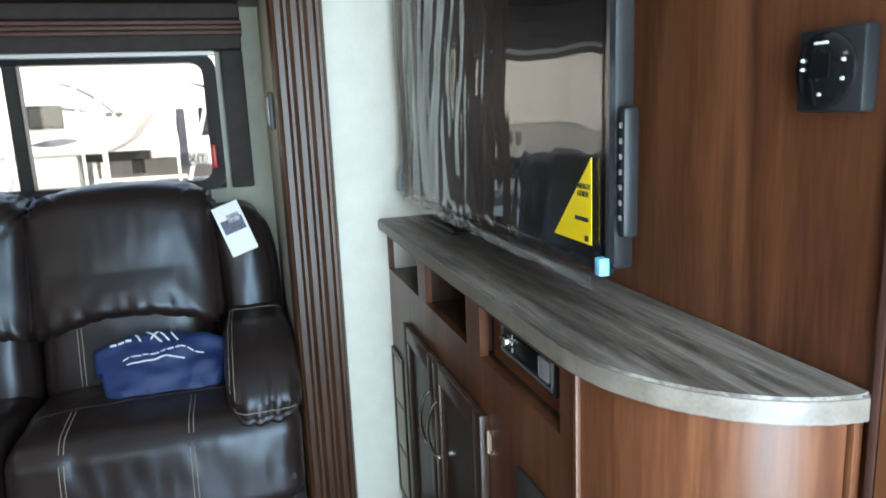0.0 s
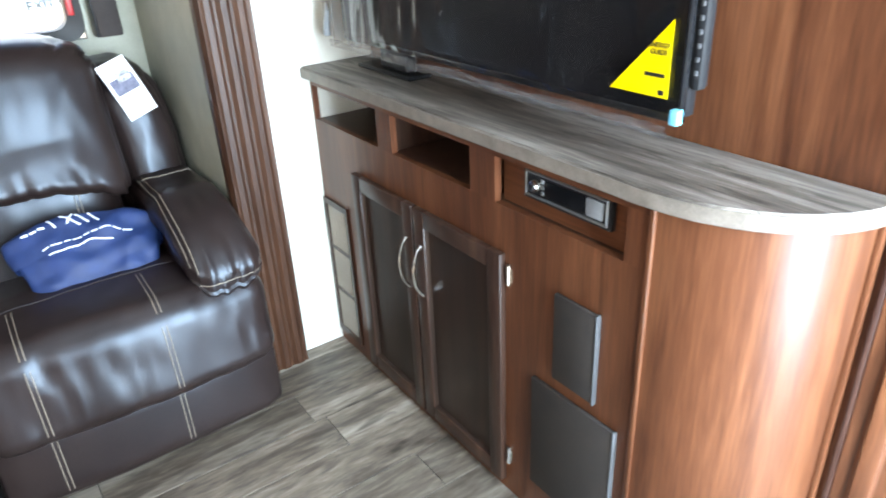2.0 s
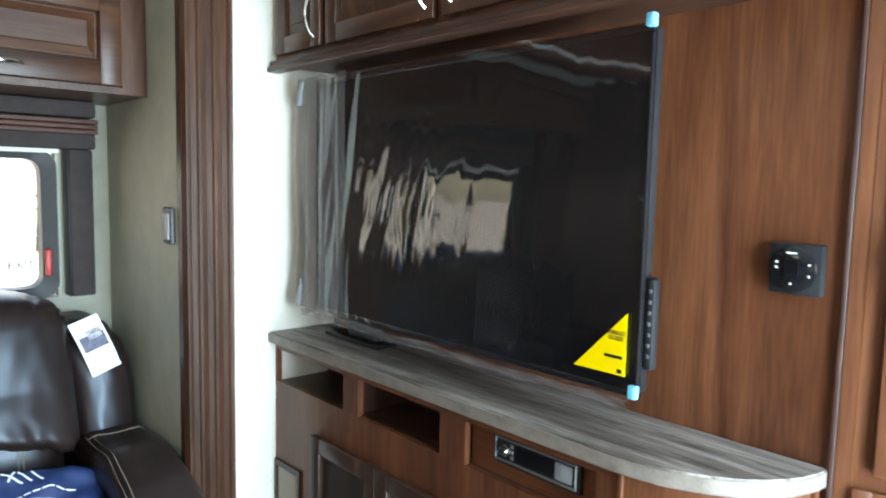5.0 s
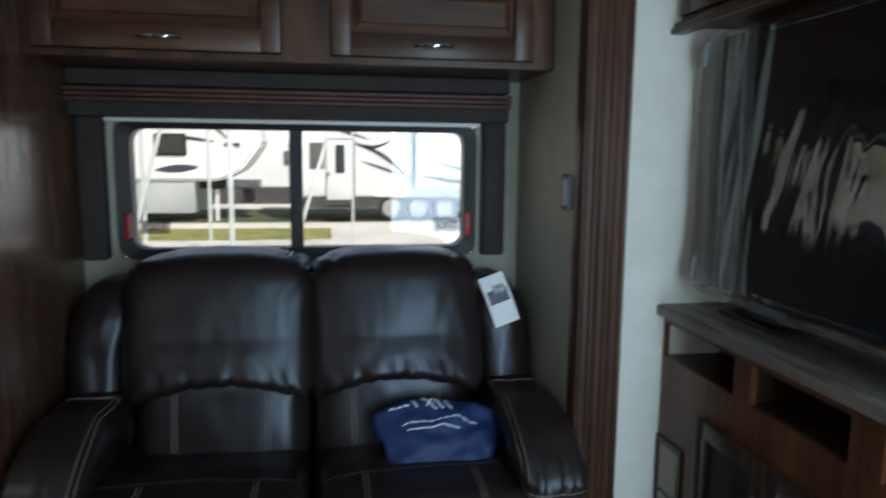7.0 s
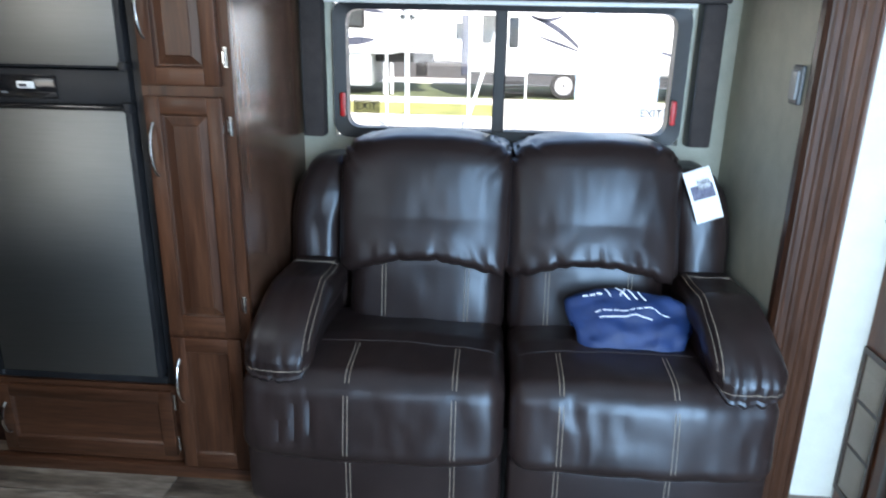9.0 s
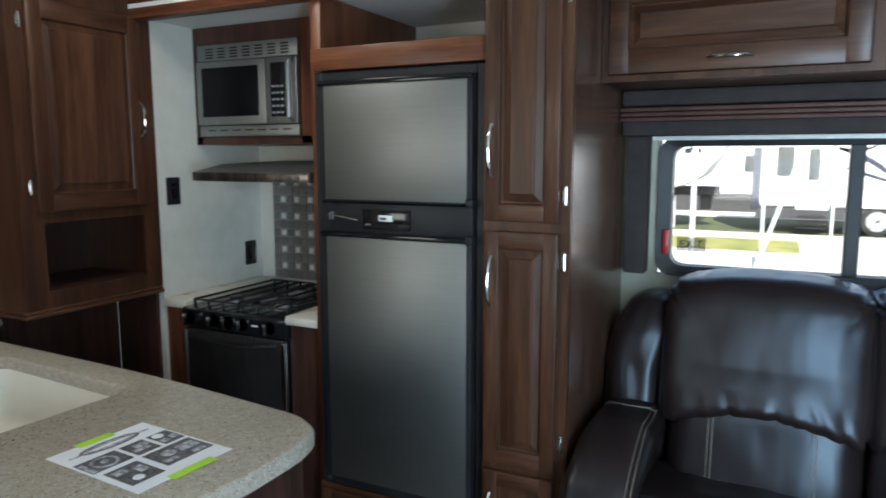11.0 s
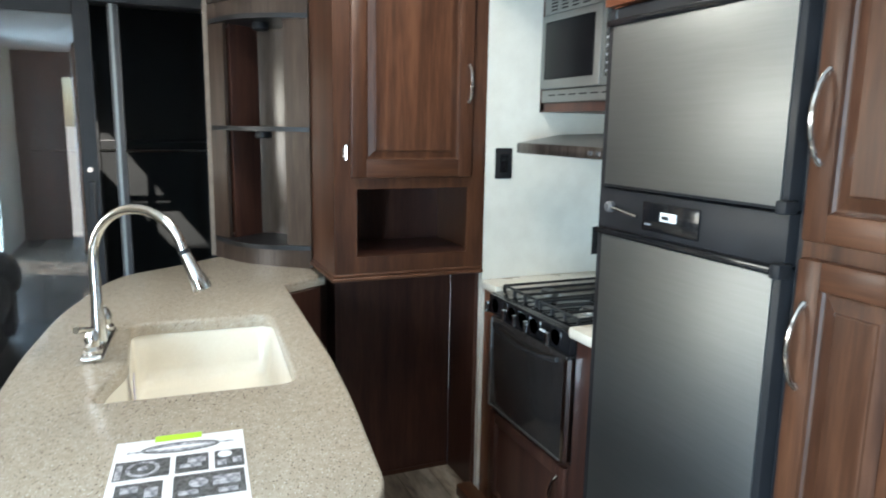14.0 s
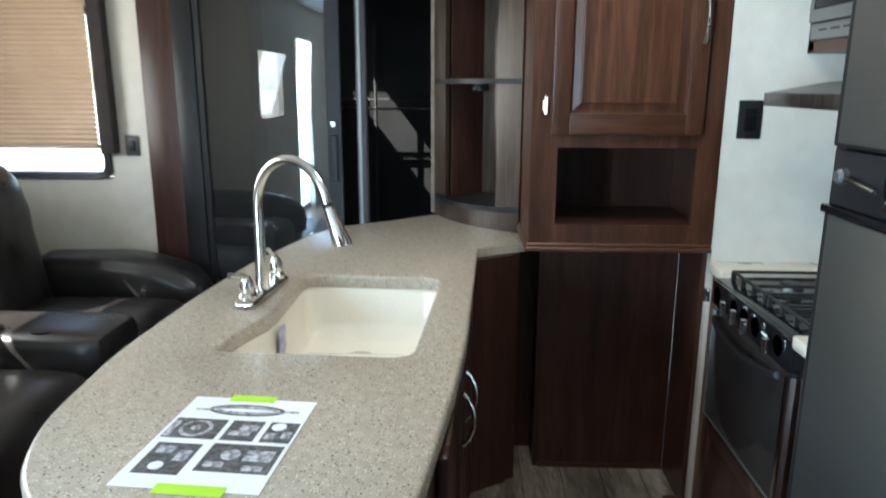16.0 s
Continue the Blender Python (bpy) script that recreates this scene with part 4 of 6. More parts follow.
def stitched(bvh, points, out, parent, r=0.0014):
    """A pair of stitch lines laid on a surface: points are where to look from, out the way to the surface."""
    bm = bmesh.new()
    for off in (-0.006, 0.006):
        run = []
        for p in points:
            hit = bvh.ray_cast(Vector((p[0] + off, p[1], p[2])), Vector(p[3] if len(p) > 3 else out))
            if hit[0]:
                run.append(hit[0] + hit[1] * 0.0004)
        if len(run) > 2:
            tube(run, r, 5, bm=bm)
    if bm.verts:
        part("stitching", bm, THREAD, parent, "pale contrast stitching")


def surface_of(ob):
    bm = bmesh.new()
    bm.from_mesh(ob.data)
    bmesh.ops.transform(bm, matrix=parent_frame(ob.parent) @ ob.matrix_parent_inverse @ Matrix.Translation(ob.location), verts=bm.verts[:])
    tree = BVHTree.FromBMesh(bm)
    bm.free()
    return tree


def loveseat():
    t = thing("loveseat", (-0.61, 2.6, 0), "dark brown leather reclining loveseat with pale stitching", "sofa")
    part("base_frame", box(-1.33, 0.12, 2.34, 3.05, 0.0, 0.3), BLACK, t)
    part("back_shell", cushion(-1.30, 0.1, 2.8, 2.97, 0.28, 1.02, 0.06, 0.0, 8), LEATHER, t)
    halves = ((-1.385, -0.597, (-1.06, -0.745), -1.13, -0.602), (-0.583, 0.185, (-0.436, -0.112), -0.588, -0.075))
    for n, (a, b, lines, c, d) in enumerate(halves):
        foot = part("footrest", cushion(a + 0.004, b - 0.002, 2.245, 2.40, 0.035, 0.262, 0.035, 0.018, 12, seed=n * 9.0), LEATHER, t)
        tree = surface_of(foot)
        for x in lines:
            stitched(tree, [(x, 2.0, 0.06 + 0.012 * k) for k in range(17)], (0, 1, 0), foot)
        def crown(p, q, s):
            f = max(0.0, -q)
            return (0, 0.02 * s * f, -0.035 * max(0, q) - 0.012 * f * f)
        def seat_crease(q, p):
            if q.y > -0.9:
                return 0.0
            patch = max(0.0, noise.noise(Vector((p.x * 5 + n * 3.3, 0.4, p.z * 4))) + 0.12)
            return 0.042 * patch * (1 - q.z * q.z) * min(0.0, noise.noise(Vector((p.x * 42 + 9, p.z * 5, n * 6.0))))
        seat = part("seat", cushion(a, b, 2.222, 2.82, 0.245, 0.505, 0.055, 0.02, 50, crown, 0.004, n * 5.0, seat_crease), LEATHER, t)
        tree = surface_of(seat)
        for x in lines:
            arc = [(x, 2.0, 0.27 + 0.014 * k) for k in range(14)]
            stitched(tree, arc, (0, 1, 0), seat)
            stitched(tree, [(x, 2.24 + 0.0115 * k, 0.8) for k in range(17)], (0, 0, -1), seat)
        ridge = []
        for k in range(40):
            hit = tree.ray_cast(Vector((a + 0.03 + (b - a - 0.06) * k / 39, 2.435 + 0.012 * math.sin(math.pi * k / 39), 0.8)), Vector((0, 0, -1)))
            if hit[0]:
                ridge.append(hit[0] - hit[1] * 0.001)
        part("seam", tube(ridge, 0.0035, 6), LEATHER, seat, "raised leather seam")
        def lumbar_lean(p, q, s):
            return (0, 0.03 * s, 0)
        lumbar = part("lumbar_cushion", cushion(c, d, 2.615, 2.86, 0.455, 0.80, 0.075, 0.022, 24, lumbar_lean, 0.003, n * 3.0), LEATHER, t)
        tree = surface_of(lumbar)
        w = d - c
        for x in (c + w * 0.24, c + w * 0.76):
            stitched(tree, [(x, 2.3, 0.5 + 0.014 * k) for k in range(18)], (0, 1, 0), lumbar)
        def pillow(p, q, s):
            arch = 0.085 * (1 - p * p) * (1 if s < 0 else 0) * (-s)
            return (0, 0.05 * s + 0.01 * p * p, arch - 0.012 * abs(p) ** 3 * max(0, s))
        def pucker(q, p):
            low = max(0.0, (-q.z - 0.45) / 0.55) * (1.0 if q.y < -0.5 else 0.3)
            corner = max(0.0, q.z - 0.5) * max(0.0, abs(q.x) - 0.5) * 6
            fold = noise.noise(Vector((p.x * 34 + 4 * p.z, p.z * 5, 2.0 + n)))
            fold2 = noise.noise(Vector(((p.x * (1 if q.x > 0 else -1) - p.z) * 40, p.y * 8, 5.0 + n)))
            return 0.02 * low * min(0.1, fold) + 0.024 * corner * min(0.1, fold2)
        part("back_cushion", cushion(c - 0.018, d + 0.018, 2.582, 2.85, 0.695, 1.112, 0.048, 0.034, 46, pillow, 0.0025, n * 7.0 + 2, pucker), LEATHER, t)
    for side, (a, b) in enumerate(((-1.335, -1.125), (-0.08, 0.13))):
        sign = -1 if side == 0 else 1
        def wing_warp(p, q, s):
            return (sign * (-0.03) * max(0, s) ** 2, 0.05 * s, 0)
        part("wing", cushion(a, b, 2.63, 2.9, 0.52, 1.03, 0.09, 0.024, 30, wing_warp, 0.006, side * 4.0), LEATHER, t)
        x0, x1 = (-1.372, -1.165) if side == 0 else (-0.018, 0.192)
        def arm_warp(p, q, s):
            f = max(0.0, -q)
            return (sign * 0.006 * f, 0, -0.105 * f ** 1.7 - 0.015 * max(0.0, q) - 0.012 * f * max(0.0, s))
        def gathered(q, p):
            front = max(0.0, (-q.y - 0.8) / 0.2)
            return 0.014 * front * min(0.15, noise.noise(Vector((p.x * 46, p.z * 7, 3.0 + side)))) - 0.006 * front * (1 if abs(q.z) < 0.4 else 0)
        arm = part("armrest", cushion(x0, x1, 2.245, 2.82, 0.568, 0.688, 0.05, 0.016, 30, arm_warp, 0.004, 11.0 + side, gathered), LEATHER, t)
        part("arm_side", cushion(x0 + 0.015, x1 - 0.02, 2.33, 2.85, 0.26, 0.6, 0.03, 0.0, 8), LEATHER, t)
        tree = surface_of(arm)
        inner = x1 - 0.022 if side == 0 else x0 + 0.022
        stitched(tree, [(inner + sign * 0.006 * k / 22, 2.25 + 0.0225 * k, 0.95) for k in range(23)], (0, 0, -1), arm)
        stitched(tree, [(x0 + 0.022 + (x1 - x0 - 0.044) * k / 16, 2.0, 0.512) for k in range(17)], (0, 1, 0), arm)
        stitched(tree, [(x0 + 0.03 + (x1 - x0 - 0.06) * k / 16, 2.72 - 0.03 * math.sin(math.pi * k / 16), 0.95) for k in range(17)], (0, 0, -1), arm)
    # growth away from the camera point, fitted to the view, part by part
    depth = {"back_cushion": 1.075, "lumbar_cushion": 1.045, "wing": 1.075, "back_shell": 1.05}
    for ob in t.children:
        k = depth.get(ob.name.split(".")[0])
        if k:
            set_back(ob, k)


def sofa_tag():
    t = thing("paper_tag", (0.075, 2.6, 0.86), "white product tag hanging on the loveseat", "tag")
    m = Matrix.Translation((-0.03, 2.655, 1.064)) @ Matrix.Scale(0.98, 4) @ Matrix.Rotation(radians(-12), 4, "X") @ Matrix.Rotation(radians(-19), 4, "Y")
    def sheet(u0, u1, v0, v1, w0, w1):
        bm = bmesh.new()
        g = [[bm.verts.new((u0 + (u1 - u0) * i / 6, -w0 - 0.012 * math.sin(math.pi * ((v0 + (v1 - v0) * j / 8) + 0.2) / 0.2), v0 + (v1 - v0) * j / 8)) for j in range(9)] for i in range(7)]
        for p, q in zip(g, g[1:]):
            for j in range(8):
                bm.faces.new((p[j], q[j], q[j + 1], p[j + 1]))
        return moved(bm, m)
    part("sheet", sheet(-0.043, 0.043, -0.168, 0.0, 0.02, 0), PAPER, t, smooth=180)
    part("picture", sheet(-0.034, 0.036, -0.095, -0.05, 0.0215, 0), INKBLUE, t, "dark printed sofa picture", smooth=180)
    part("picture", sheet(-0.01, 0.03, -0.064, -0.036, 0.0225, 0), INKGREY, t, smooth=180)
    part("cord", tube([(0.01, 2.72, 1.02), (0.002, 2.68, 1.066), (-0.01, 2.637, 1.055)], 0.0012, 5), PAPER, t)
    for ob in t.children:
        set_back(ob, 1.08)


def blue_bag():
    t = thing("tote_bag", (-0.25, 2.45, 0.5), "folded navy blue fabric bag with white print on the loveseat", "bag")
    def lumpy(p, q, s):
        return (0.03 * q * p, 0.012 * p * p * (1 if q < 0 else -1), 0.022 * (1 - p * p) * (0.4 + q) + 0.016 * noise.noise(Vector((p * 2.2, q * 2.0, 4.0))) - 0.02 * max(0.0, -q) ** 3)
    body = part("body", moved(cushion(-0.19, 0.19, -0.098, 0.098, -0.018, 0.018, 0.018, 0.018, 40, lumpy, 0.007, 21.0), Matrix.Translation((-0.198, 2.545, 0.565)) @ Matrix.Rotation(radians(33), 4, "X") @ Matrix.Rotation(radians(-4), 4, "Z")), NAVY, t)
    tree = surface_of(body)
    def print_on(a, b, r, name):
        run = []
        for k in range(14):
            f = k / 13
            hit = tree.ray_cast(Vector((a[0] + (b[0] - a[0]) * f, a[1] + (b[1] - a[1]) * f, 1.2)), Vector((0, 0, -1)))
            if hit[0]:
                run.append(hit[0] + hit[1] * 0.0002)
        if len(run) > 2:
            part(name, tube(run, r, 6), PRINTWHITE, body)
    x = -0.312
    random.seed(8)
    while x < -0.095:
        w = random.uniform(0.014, 0.03)
        print_on((x, 2.548 - 0.02 * (x + 0.335)), (x + w, 2.548 - 0.02 * (x + w + 0.335)), 0.0022, "print_line")
        x += w + 0.005
    print_on((-0.3, 2.532), (-0.135, 2.527), 0.0026, "print_line")
    for x in (-0.35, -0.328, -0.306):
        print_on((x, 2.592), (x + 0.017, 2.591), 0.0035, "print_line")
    for a, b in (((-0.278, 2.61), (-0.262, 2.585)), ((-0.245, 2.612), (-0.2, 2.575)), ((-0.232, 2.585), (-0.212, 2.61)), ((-0.205, 2.605), (-0.178, 2.575)), ((-0.172, 2.605), (-0.152, 2.57))):
        print_on(a, b, 0.003, "print_shape")


slide_trim()
slide_window()
window_dressing()
wall_phone()
sofa_overhead()
loveseat()
sofa_tag()
blue_bag()


# ---- kitchen slide-out ----
def fridge_cabinet():
    t = thing("fridge_cabinet", (-1.98, 2.7, 0), "cherry wood fridge surround with drawer below and shelf above", "cabinet")
    part("side_panel", box(-2.345, -2.302, 2.485, 3.17, 0.0, 2.038, 0.002), CHERRY, t)
    part("side_panel", box(-1.6675, -1.6595, 2.42, 3.0, 0.0, 2.038), CHERRY, t)
    # bottom board and drawer in darker maple: low shade put into their colour
    part("bottom_board", box(-2.302, -1.668, 2.43, 2.46, 0.0, 0.33), MAPLE_X, t)
    part("top_rail", box(-2.302, -1.668, 2.425, 2.45, 1.778, 1.85, 0.002), CHERRY_X, t)
    part("shelf_board", box(-2.302, -1.668, 2.45, 3.17, 1.79, 1.81), CHERRY_X, t)
    m = SOUTHWARD(2.43)
    d = door_leaf(t, "drawer", m, -2.29, -1.685, 0.07, 0.315, MAPLE_X, raised=False, stile=0.045)
    part("handle", moved(bow_handle(m, -2.262, 0.19, 0.11), Matrix.Translation((0, -0.02, 0))), CHROME, d)
    for z in (0.27, 0.115):
        part("hinge", small_hinge(m, -1.68, z), CHROME, d)
    part("toe_lip", box(-2.5, -1.4, 2.395, 2.43, 0.0, 0.045, 0.004), MAPLE_X, t)
    part("toe_lip", box(-3.2, -2.502, 2.462, 2.53, 0.0, 0.05, 0.006), MAPLE_X, t)


def refrigerator():
    t = thing("refrigerator", (-1.985, 2.75, 0.335), "two-door stainless steel refrigerator with black trim", "refrigerator")
    x0, x1, y = -2.298, -1.67, 2.44
    part("cabinet", box(x0 + 0.01, x1 - 0.01, 2.5, 3.1, 0.3301, 1.77), BLACK, t)
    part("surround", boxes((x0, x0 + 0.03, y - 0.004, 2.5, 0.332, 1.774), (x1 - 0.03, x1, y - 0.004, 2.5, 0.332, 1.774), (x0 + 0.03, x1 - 0.03, y - 0.004, 2.5, 1.742, 1.774), (x0 + 0.03, x1 - 0.03, y - 0.004, 2.5, 0.332, 0.358), bevel=0.004), BLACK, t, "black plastic surround")
    for z0, z1 in ((1.346, 1.737), (0.366, 1.24)):
        d = part("door", box(x0 + 0.034, x1 - 0.034, y - 0.028, 2.5, z0, z1, 0.006), BLACK, t)
        part("steel_panel", box(x0 + 0.058, x1 - 0.05, y - 0.032, y - 0.027, z0 + 0.008, z1 - 0.012, 0.001), FRIDGESTEEL, d, "brushed stainless steel panel")
        part("handle_edge", box(x0 + 0.034, x1 - 0.034, y - 0.036, y - 0.02, z1 - 0.011, z1 + 0.004, 0.003), GLOSSBLACK, d)
        part("hinge", box(x1 - 0.05, x1 - 0.026, y - 0.044, y - 0.01, z1 - 0.016 if z1 < 1.3 else z0 - 0.004, z1 + 0.012 if z1 < 1.3 else z0 + 0.02, 0.004), BLACK, d)
    c = part("control_strip", box(x0 + 0.034, x1 - 0.034, y - 0.022, 2.5, 1.244, 1.342, 0.003), BLACK, t, "black control strip")
    part("control_recess", box(x0 + 0.2, x0 + 0.38, y - 0.027, y - 0.021, 1.258, 1.325, 0.003), GLOSSBLACK, c)
    part("badge", box(x0 + 0.263, x0 + 0.315, y - 0.029, y - 0.0265, 1.286, 1.306, 0.001), WHITEPLASTIC, c)
    part("badge_mark", box(x0 + 0.27, x0 + 0.292, y - 0.0302, y - 0.0288, 1.291, 1.299), BLACK, c)
    part("bar", box(x0 + 0.212, x0 + 0.232, y - 0.028, y - 0.0268, 1.272, 1.276), GREYPLASTIC, c)
    part("latch", tube([(x0 + 0.075, y - 0.03, 1.298), (x0 + 0.12, y - 0.034, 1.296), (x0 + 0.185, y - 0.03, 1.286)], 0.004, 8), CHROME, c, "chrome door latch")
    part("latch_boss", lathe([(0.014, 0.0), (0.014, 0.012), (0.009, 0.018)], (x0 + 0.08, y - 0.021, 1.298), 14, "y"), DARKGREY, c)


def pantry():
    t = thing("pantry_cabinet", (-1.53, 2.7, 0), "tall narrow stained wood pantry cabinet with three raised-panel doors", "cabinet")
    part("carcass", box(-1.659, -1.409, 2.425, 3.128, 0.0, 2.038), MAPLE, t)
    part("face_frame", boxes((-1.66, -1.635, 2.405, 2.425, 0.0, 2.038), (-1.43, -1.395, 2.405, 2.425, 0.0, 2.038), (-1.635, -1.43, 2.405, 2.425, 0.0, 0.06), (-1.635, -1.43, 2.405, 2.425, 0.52, 0.565), (-1.635, -1.43, 2.405, 2.425, 1.27, 1.32), (-1.635, -1.43, 2.405, 2.425, 2.0, 2.038)), MAPLE, t)
    part("end_panel", box(-1.409, -1.396, 2.425, 3.128, 0.0, 2.038), MAPLEPANEL, t, "plain glossy dark wood end panel")
    m = SOUTHWARD(2.404)
    for z0, z1, h in ((1.306, 2.02, 1.51), (0.555, 1.276, 1.125), (0.055, 0.53, 0.38)):
        d = door_leaf(t, "door", m, -1.65, -1.425, z0, z1, MAPLE, stile=0.045, rail=0.05, raised=h > 0.5)
        part("handle", moved(bow_handle(m, -1.628, h, 0.15, stand=0.032), Matrix.Translation((0, -0.02, 0))), CHROME, d)
        for z in ((1.385, 1.94) if z0 > 1 else (1.195, 0.645) if z0 > 0.3 else ()):
            part("hinge", small_hinge(m, -1.408, z), CHROME, d)


def stove():
    t = thing("gas_range", (-2.78, 2.85, 0), "black gas range with a steel-edged oven door", "stove")
    x0, x1, y = -3.05, -2.515, 2.535
    part("body", box(x0, x1, y + 0.02, 3.1, 0.44, 0.872), BLACK, t)
    p = part("control_panel", box(x0, x1, y - 0.022, y + 0.03, 0.806, 0.882, 0.006), GLOSSBLACK, t)
    for k, f in enumerate((0.09, 0.33, 0.47, 0.61, 0.86)):
        x = x0 + (x1 - x0) * f
        kn = part("knob", lathe([(0.026, 0.0), (0.026, -0.006), (0.022, -0.01), (0.02, -0.026), (0.017, -0.03)], (x, y - 0.022, 0.844), 20, "y"), BLACKSTEEL, p)
        part("grip", box(x - 0.006, x + 0.006, y - 0.062, y - 0.045, 0.824, 0.864, 0.003), CHROME, kn)
    part("bar", box(x0 + 0.37, x0 + 0.4, y - 0.024, y - 0.021, 0.842, 0.848), WHITEPLASTIC, p)
    d = part("oven_door", box(x0 + 0.012, x1 - 0.012, y - 0.018, y + 0.02, 0.452, 0.8, 0.006), OVENGLASS, t, "gloss black oven door with a steel edge")
    # right edge in brighter metal: its lit look is put into the colour
    part("door_edge", box(x1 - 0.026, x1 - 0.008, y - 0.022, y + 0.018, 0.45, 0.79, 0.004), CHROME, d)
    part("door_edge", box(x0 + 0.008, x0 + 0.022, y - 0.021, y + 0.018, 0.45, 0.79, 0.003), STEEL, d)
    part("bottom_edge", box(x0 + 0.022, x1 - 0.03, y - 0.021, y + 0.018, 0.45, 0.457, 0.001), STEEL, d)
    grip = []
    for k in range(13):
        f = k / 12
        grip.append((x0 + 0.05 + (x1 - x0 - 0.11) * f, y - 0.024 - 0.022 * math.sin(math.pi * f) ** 0.5, 0.775 - 0.018 * math.sin(math.pi * f)))
    part("handle", tube(grip, 0.009, 10), BLACKSTEEL, d)
    part("cooktop", box(x0, x1, y - 0.012, 3.12, 0.872, 0.884, 0.003), GLOSSBLACK, t)
    for cx, cy in ((-2.91, 2.68), (-2.65, 2.68), (-2.78, 2.95)):
        b = part("burner", lathe([(0.055, 0), (0.05, 0.006), (0.034, 0.008), (0.034, 0.016), (0.03, 0.02)], (cx, cy, 0.884), 20), STEEL, t)
        part("cap", lathe([(0.027, 0), (0.029, 0.004), (0.024, 0.008)], (cx, cy, 0.904), 18), BLACK, b)
    for a, b in ((-3.03, -2.79), (-2.775, -2.535)):
        g = part("grate", box(a, b, 2.56, 2.568, 0.906, 0.914, 0.002), IRON, t)
        part("grate_end", box(a, b, 3.06, 3.068, 0.906, 0.914, 0.002), IRON, g)
        for k in range(4):
            x = a + 0.004 + (b - a - 0.012) * k / 3
            part("grate_bar", boxes((x, x + 0.007, 2.56, 3.068, 0.906, 0.915), (x, x + 0.007, 2.556, 2.57, 0.884, 0.912), (x, x + 0.007, 3.058, 3.07, 0.884, 0.912), bevel=0.0015), IRON, g)
    part("base_front", box(x0 - 0.0, x1, y + 0.01, 3.1, 0.0, 0.44), DARKCHERRY_Z, t)


def stove_base_door():
    t = thing("range_cabinet", (-2.78, 2.55, 0.06), "dark cherry wood cabinet door under the range", "cabinet")
    m = SOUTHWARD(2.543)
    d = door_leaf(t, "door", m, -3.04, -2.525, 0.06, 0.43, DARKCHERRY_Z, raised=False, stile=0.045)
    part("handle", moved(bow_handle(m, -2.56, 0.33, 0.12), Matrix.Translation((0, -0.02, 0))), CHROME, d)


def range_counters():
    t = thing("worktop", (-2.43, 2.8, 0.0), "short cream worktop between the range and the fridge", "worktop")
    part("slab", box(-2.512, -2.346, 2.505, 3.165, 0.868, 0.902, 0.008), STONELIGHT, t)
    part("base", box(-2.51, -2.347, 2.54, 3.165, 0.0, 0.866), DARKCHERRY_Z, t)
    t = thing("worktop", (-3.12, 2.8, 0.0), "short cream worktop between the range and the wall", "worktop")
    part("slab", box(-3.184, -3.052, 2.54, 3.165, 0.868, 0.902, 0.008), STONELIGHT, t)
    part("base", box(-3.184, -3.052, 2.56, 3.165, 0.0, 0.866), CHERRY, t)


def backsplash():
    t = thing("backsplash", (-2.75, 3.17, 0.9), "mosaic backsplash of small grey and cream tiles", "tiles")
    part("bed", box(-3.1, -2.346, 3.166, 3.174, 0.902, 1.4), GREYPLASTIC, t)
    tile = [box(-0.019, 0.019, -0.004, 0, -0.019, 0.019, 0.0015, 1), box(-0.0125, 0.0125, -0.0045, 0, -0.0125, 0.0125, 0.0015, 1)]
    meshes = []
    for bm, mat in zip(tile, (TILEDARK, TILELIGHT)):
        me = bpy.data.meshes.new("tile")
        bm.to_mesh(me)
        bm.free()
        me.materials.append(mat)
        meshes.append(me)
    for i in range(18):
        for j in range(12):
            ob = new("tile", meshes[1 if (i % 2 and j % 2) else 0])
            ob.location = (-3.078 + 0.0405 * i, 3.1665, 0.925 + 0.0405 * j)
            ob.parent = t
            ob.matrix_parent_inverse = parent_frame(t).inverted()


def range_hood():
    t = thing("range_hood", (-2.76, 2.9, 1.395), "slim brushed steel range hood over the stove", "hood")
    bm = bmesh.new()
    prof = [(2.611, 1.395), (2.611, 1.432), (2.78, 1.462), (3.17, 1.476), (3.17, 1.395)]
    a, b = [bm.verts.new((-3.05, p, q)) for p, q in prof], [bm.verts.new((-2.46, p, q)) for p, q in prof]
    for k in range(5):
        bm.faces.new((a[k], a[(k + 1) % 5], b[(k + 1) % 5], b[k]))
    bm.faces.new(a), bm.faces.new(b[::-1])
    bmesh.ops.bevel(bm, geom=bm.edges[:], offset=0.003, segments=2, affect="EDGES")
    part("canopy", bm, STEEL, t, smooth=20)
    part("front_band", box(-3.048, -2.462, 2.606, 2.611, 1.397, 1.431, 0.001), HOODSTEEL, t, "steel front band with reflected streaks painted in")
    for k in range(3):
        part("button", box(-2.6 + 0.04 * k, -2.58 + 0.04 * k, 2.603, 2.608, 1.405, 1.42, 0.001), DARKGREY, t)
    part("light_lens", box(-2.95, -2.8, 2.7, 2.8, 1.39, 1.396), WHITEPLASTIC, t)


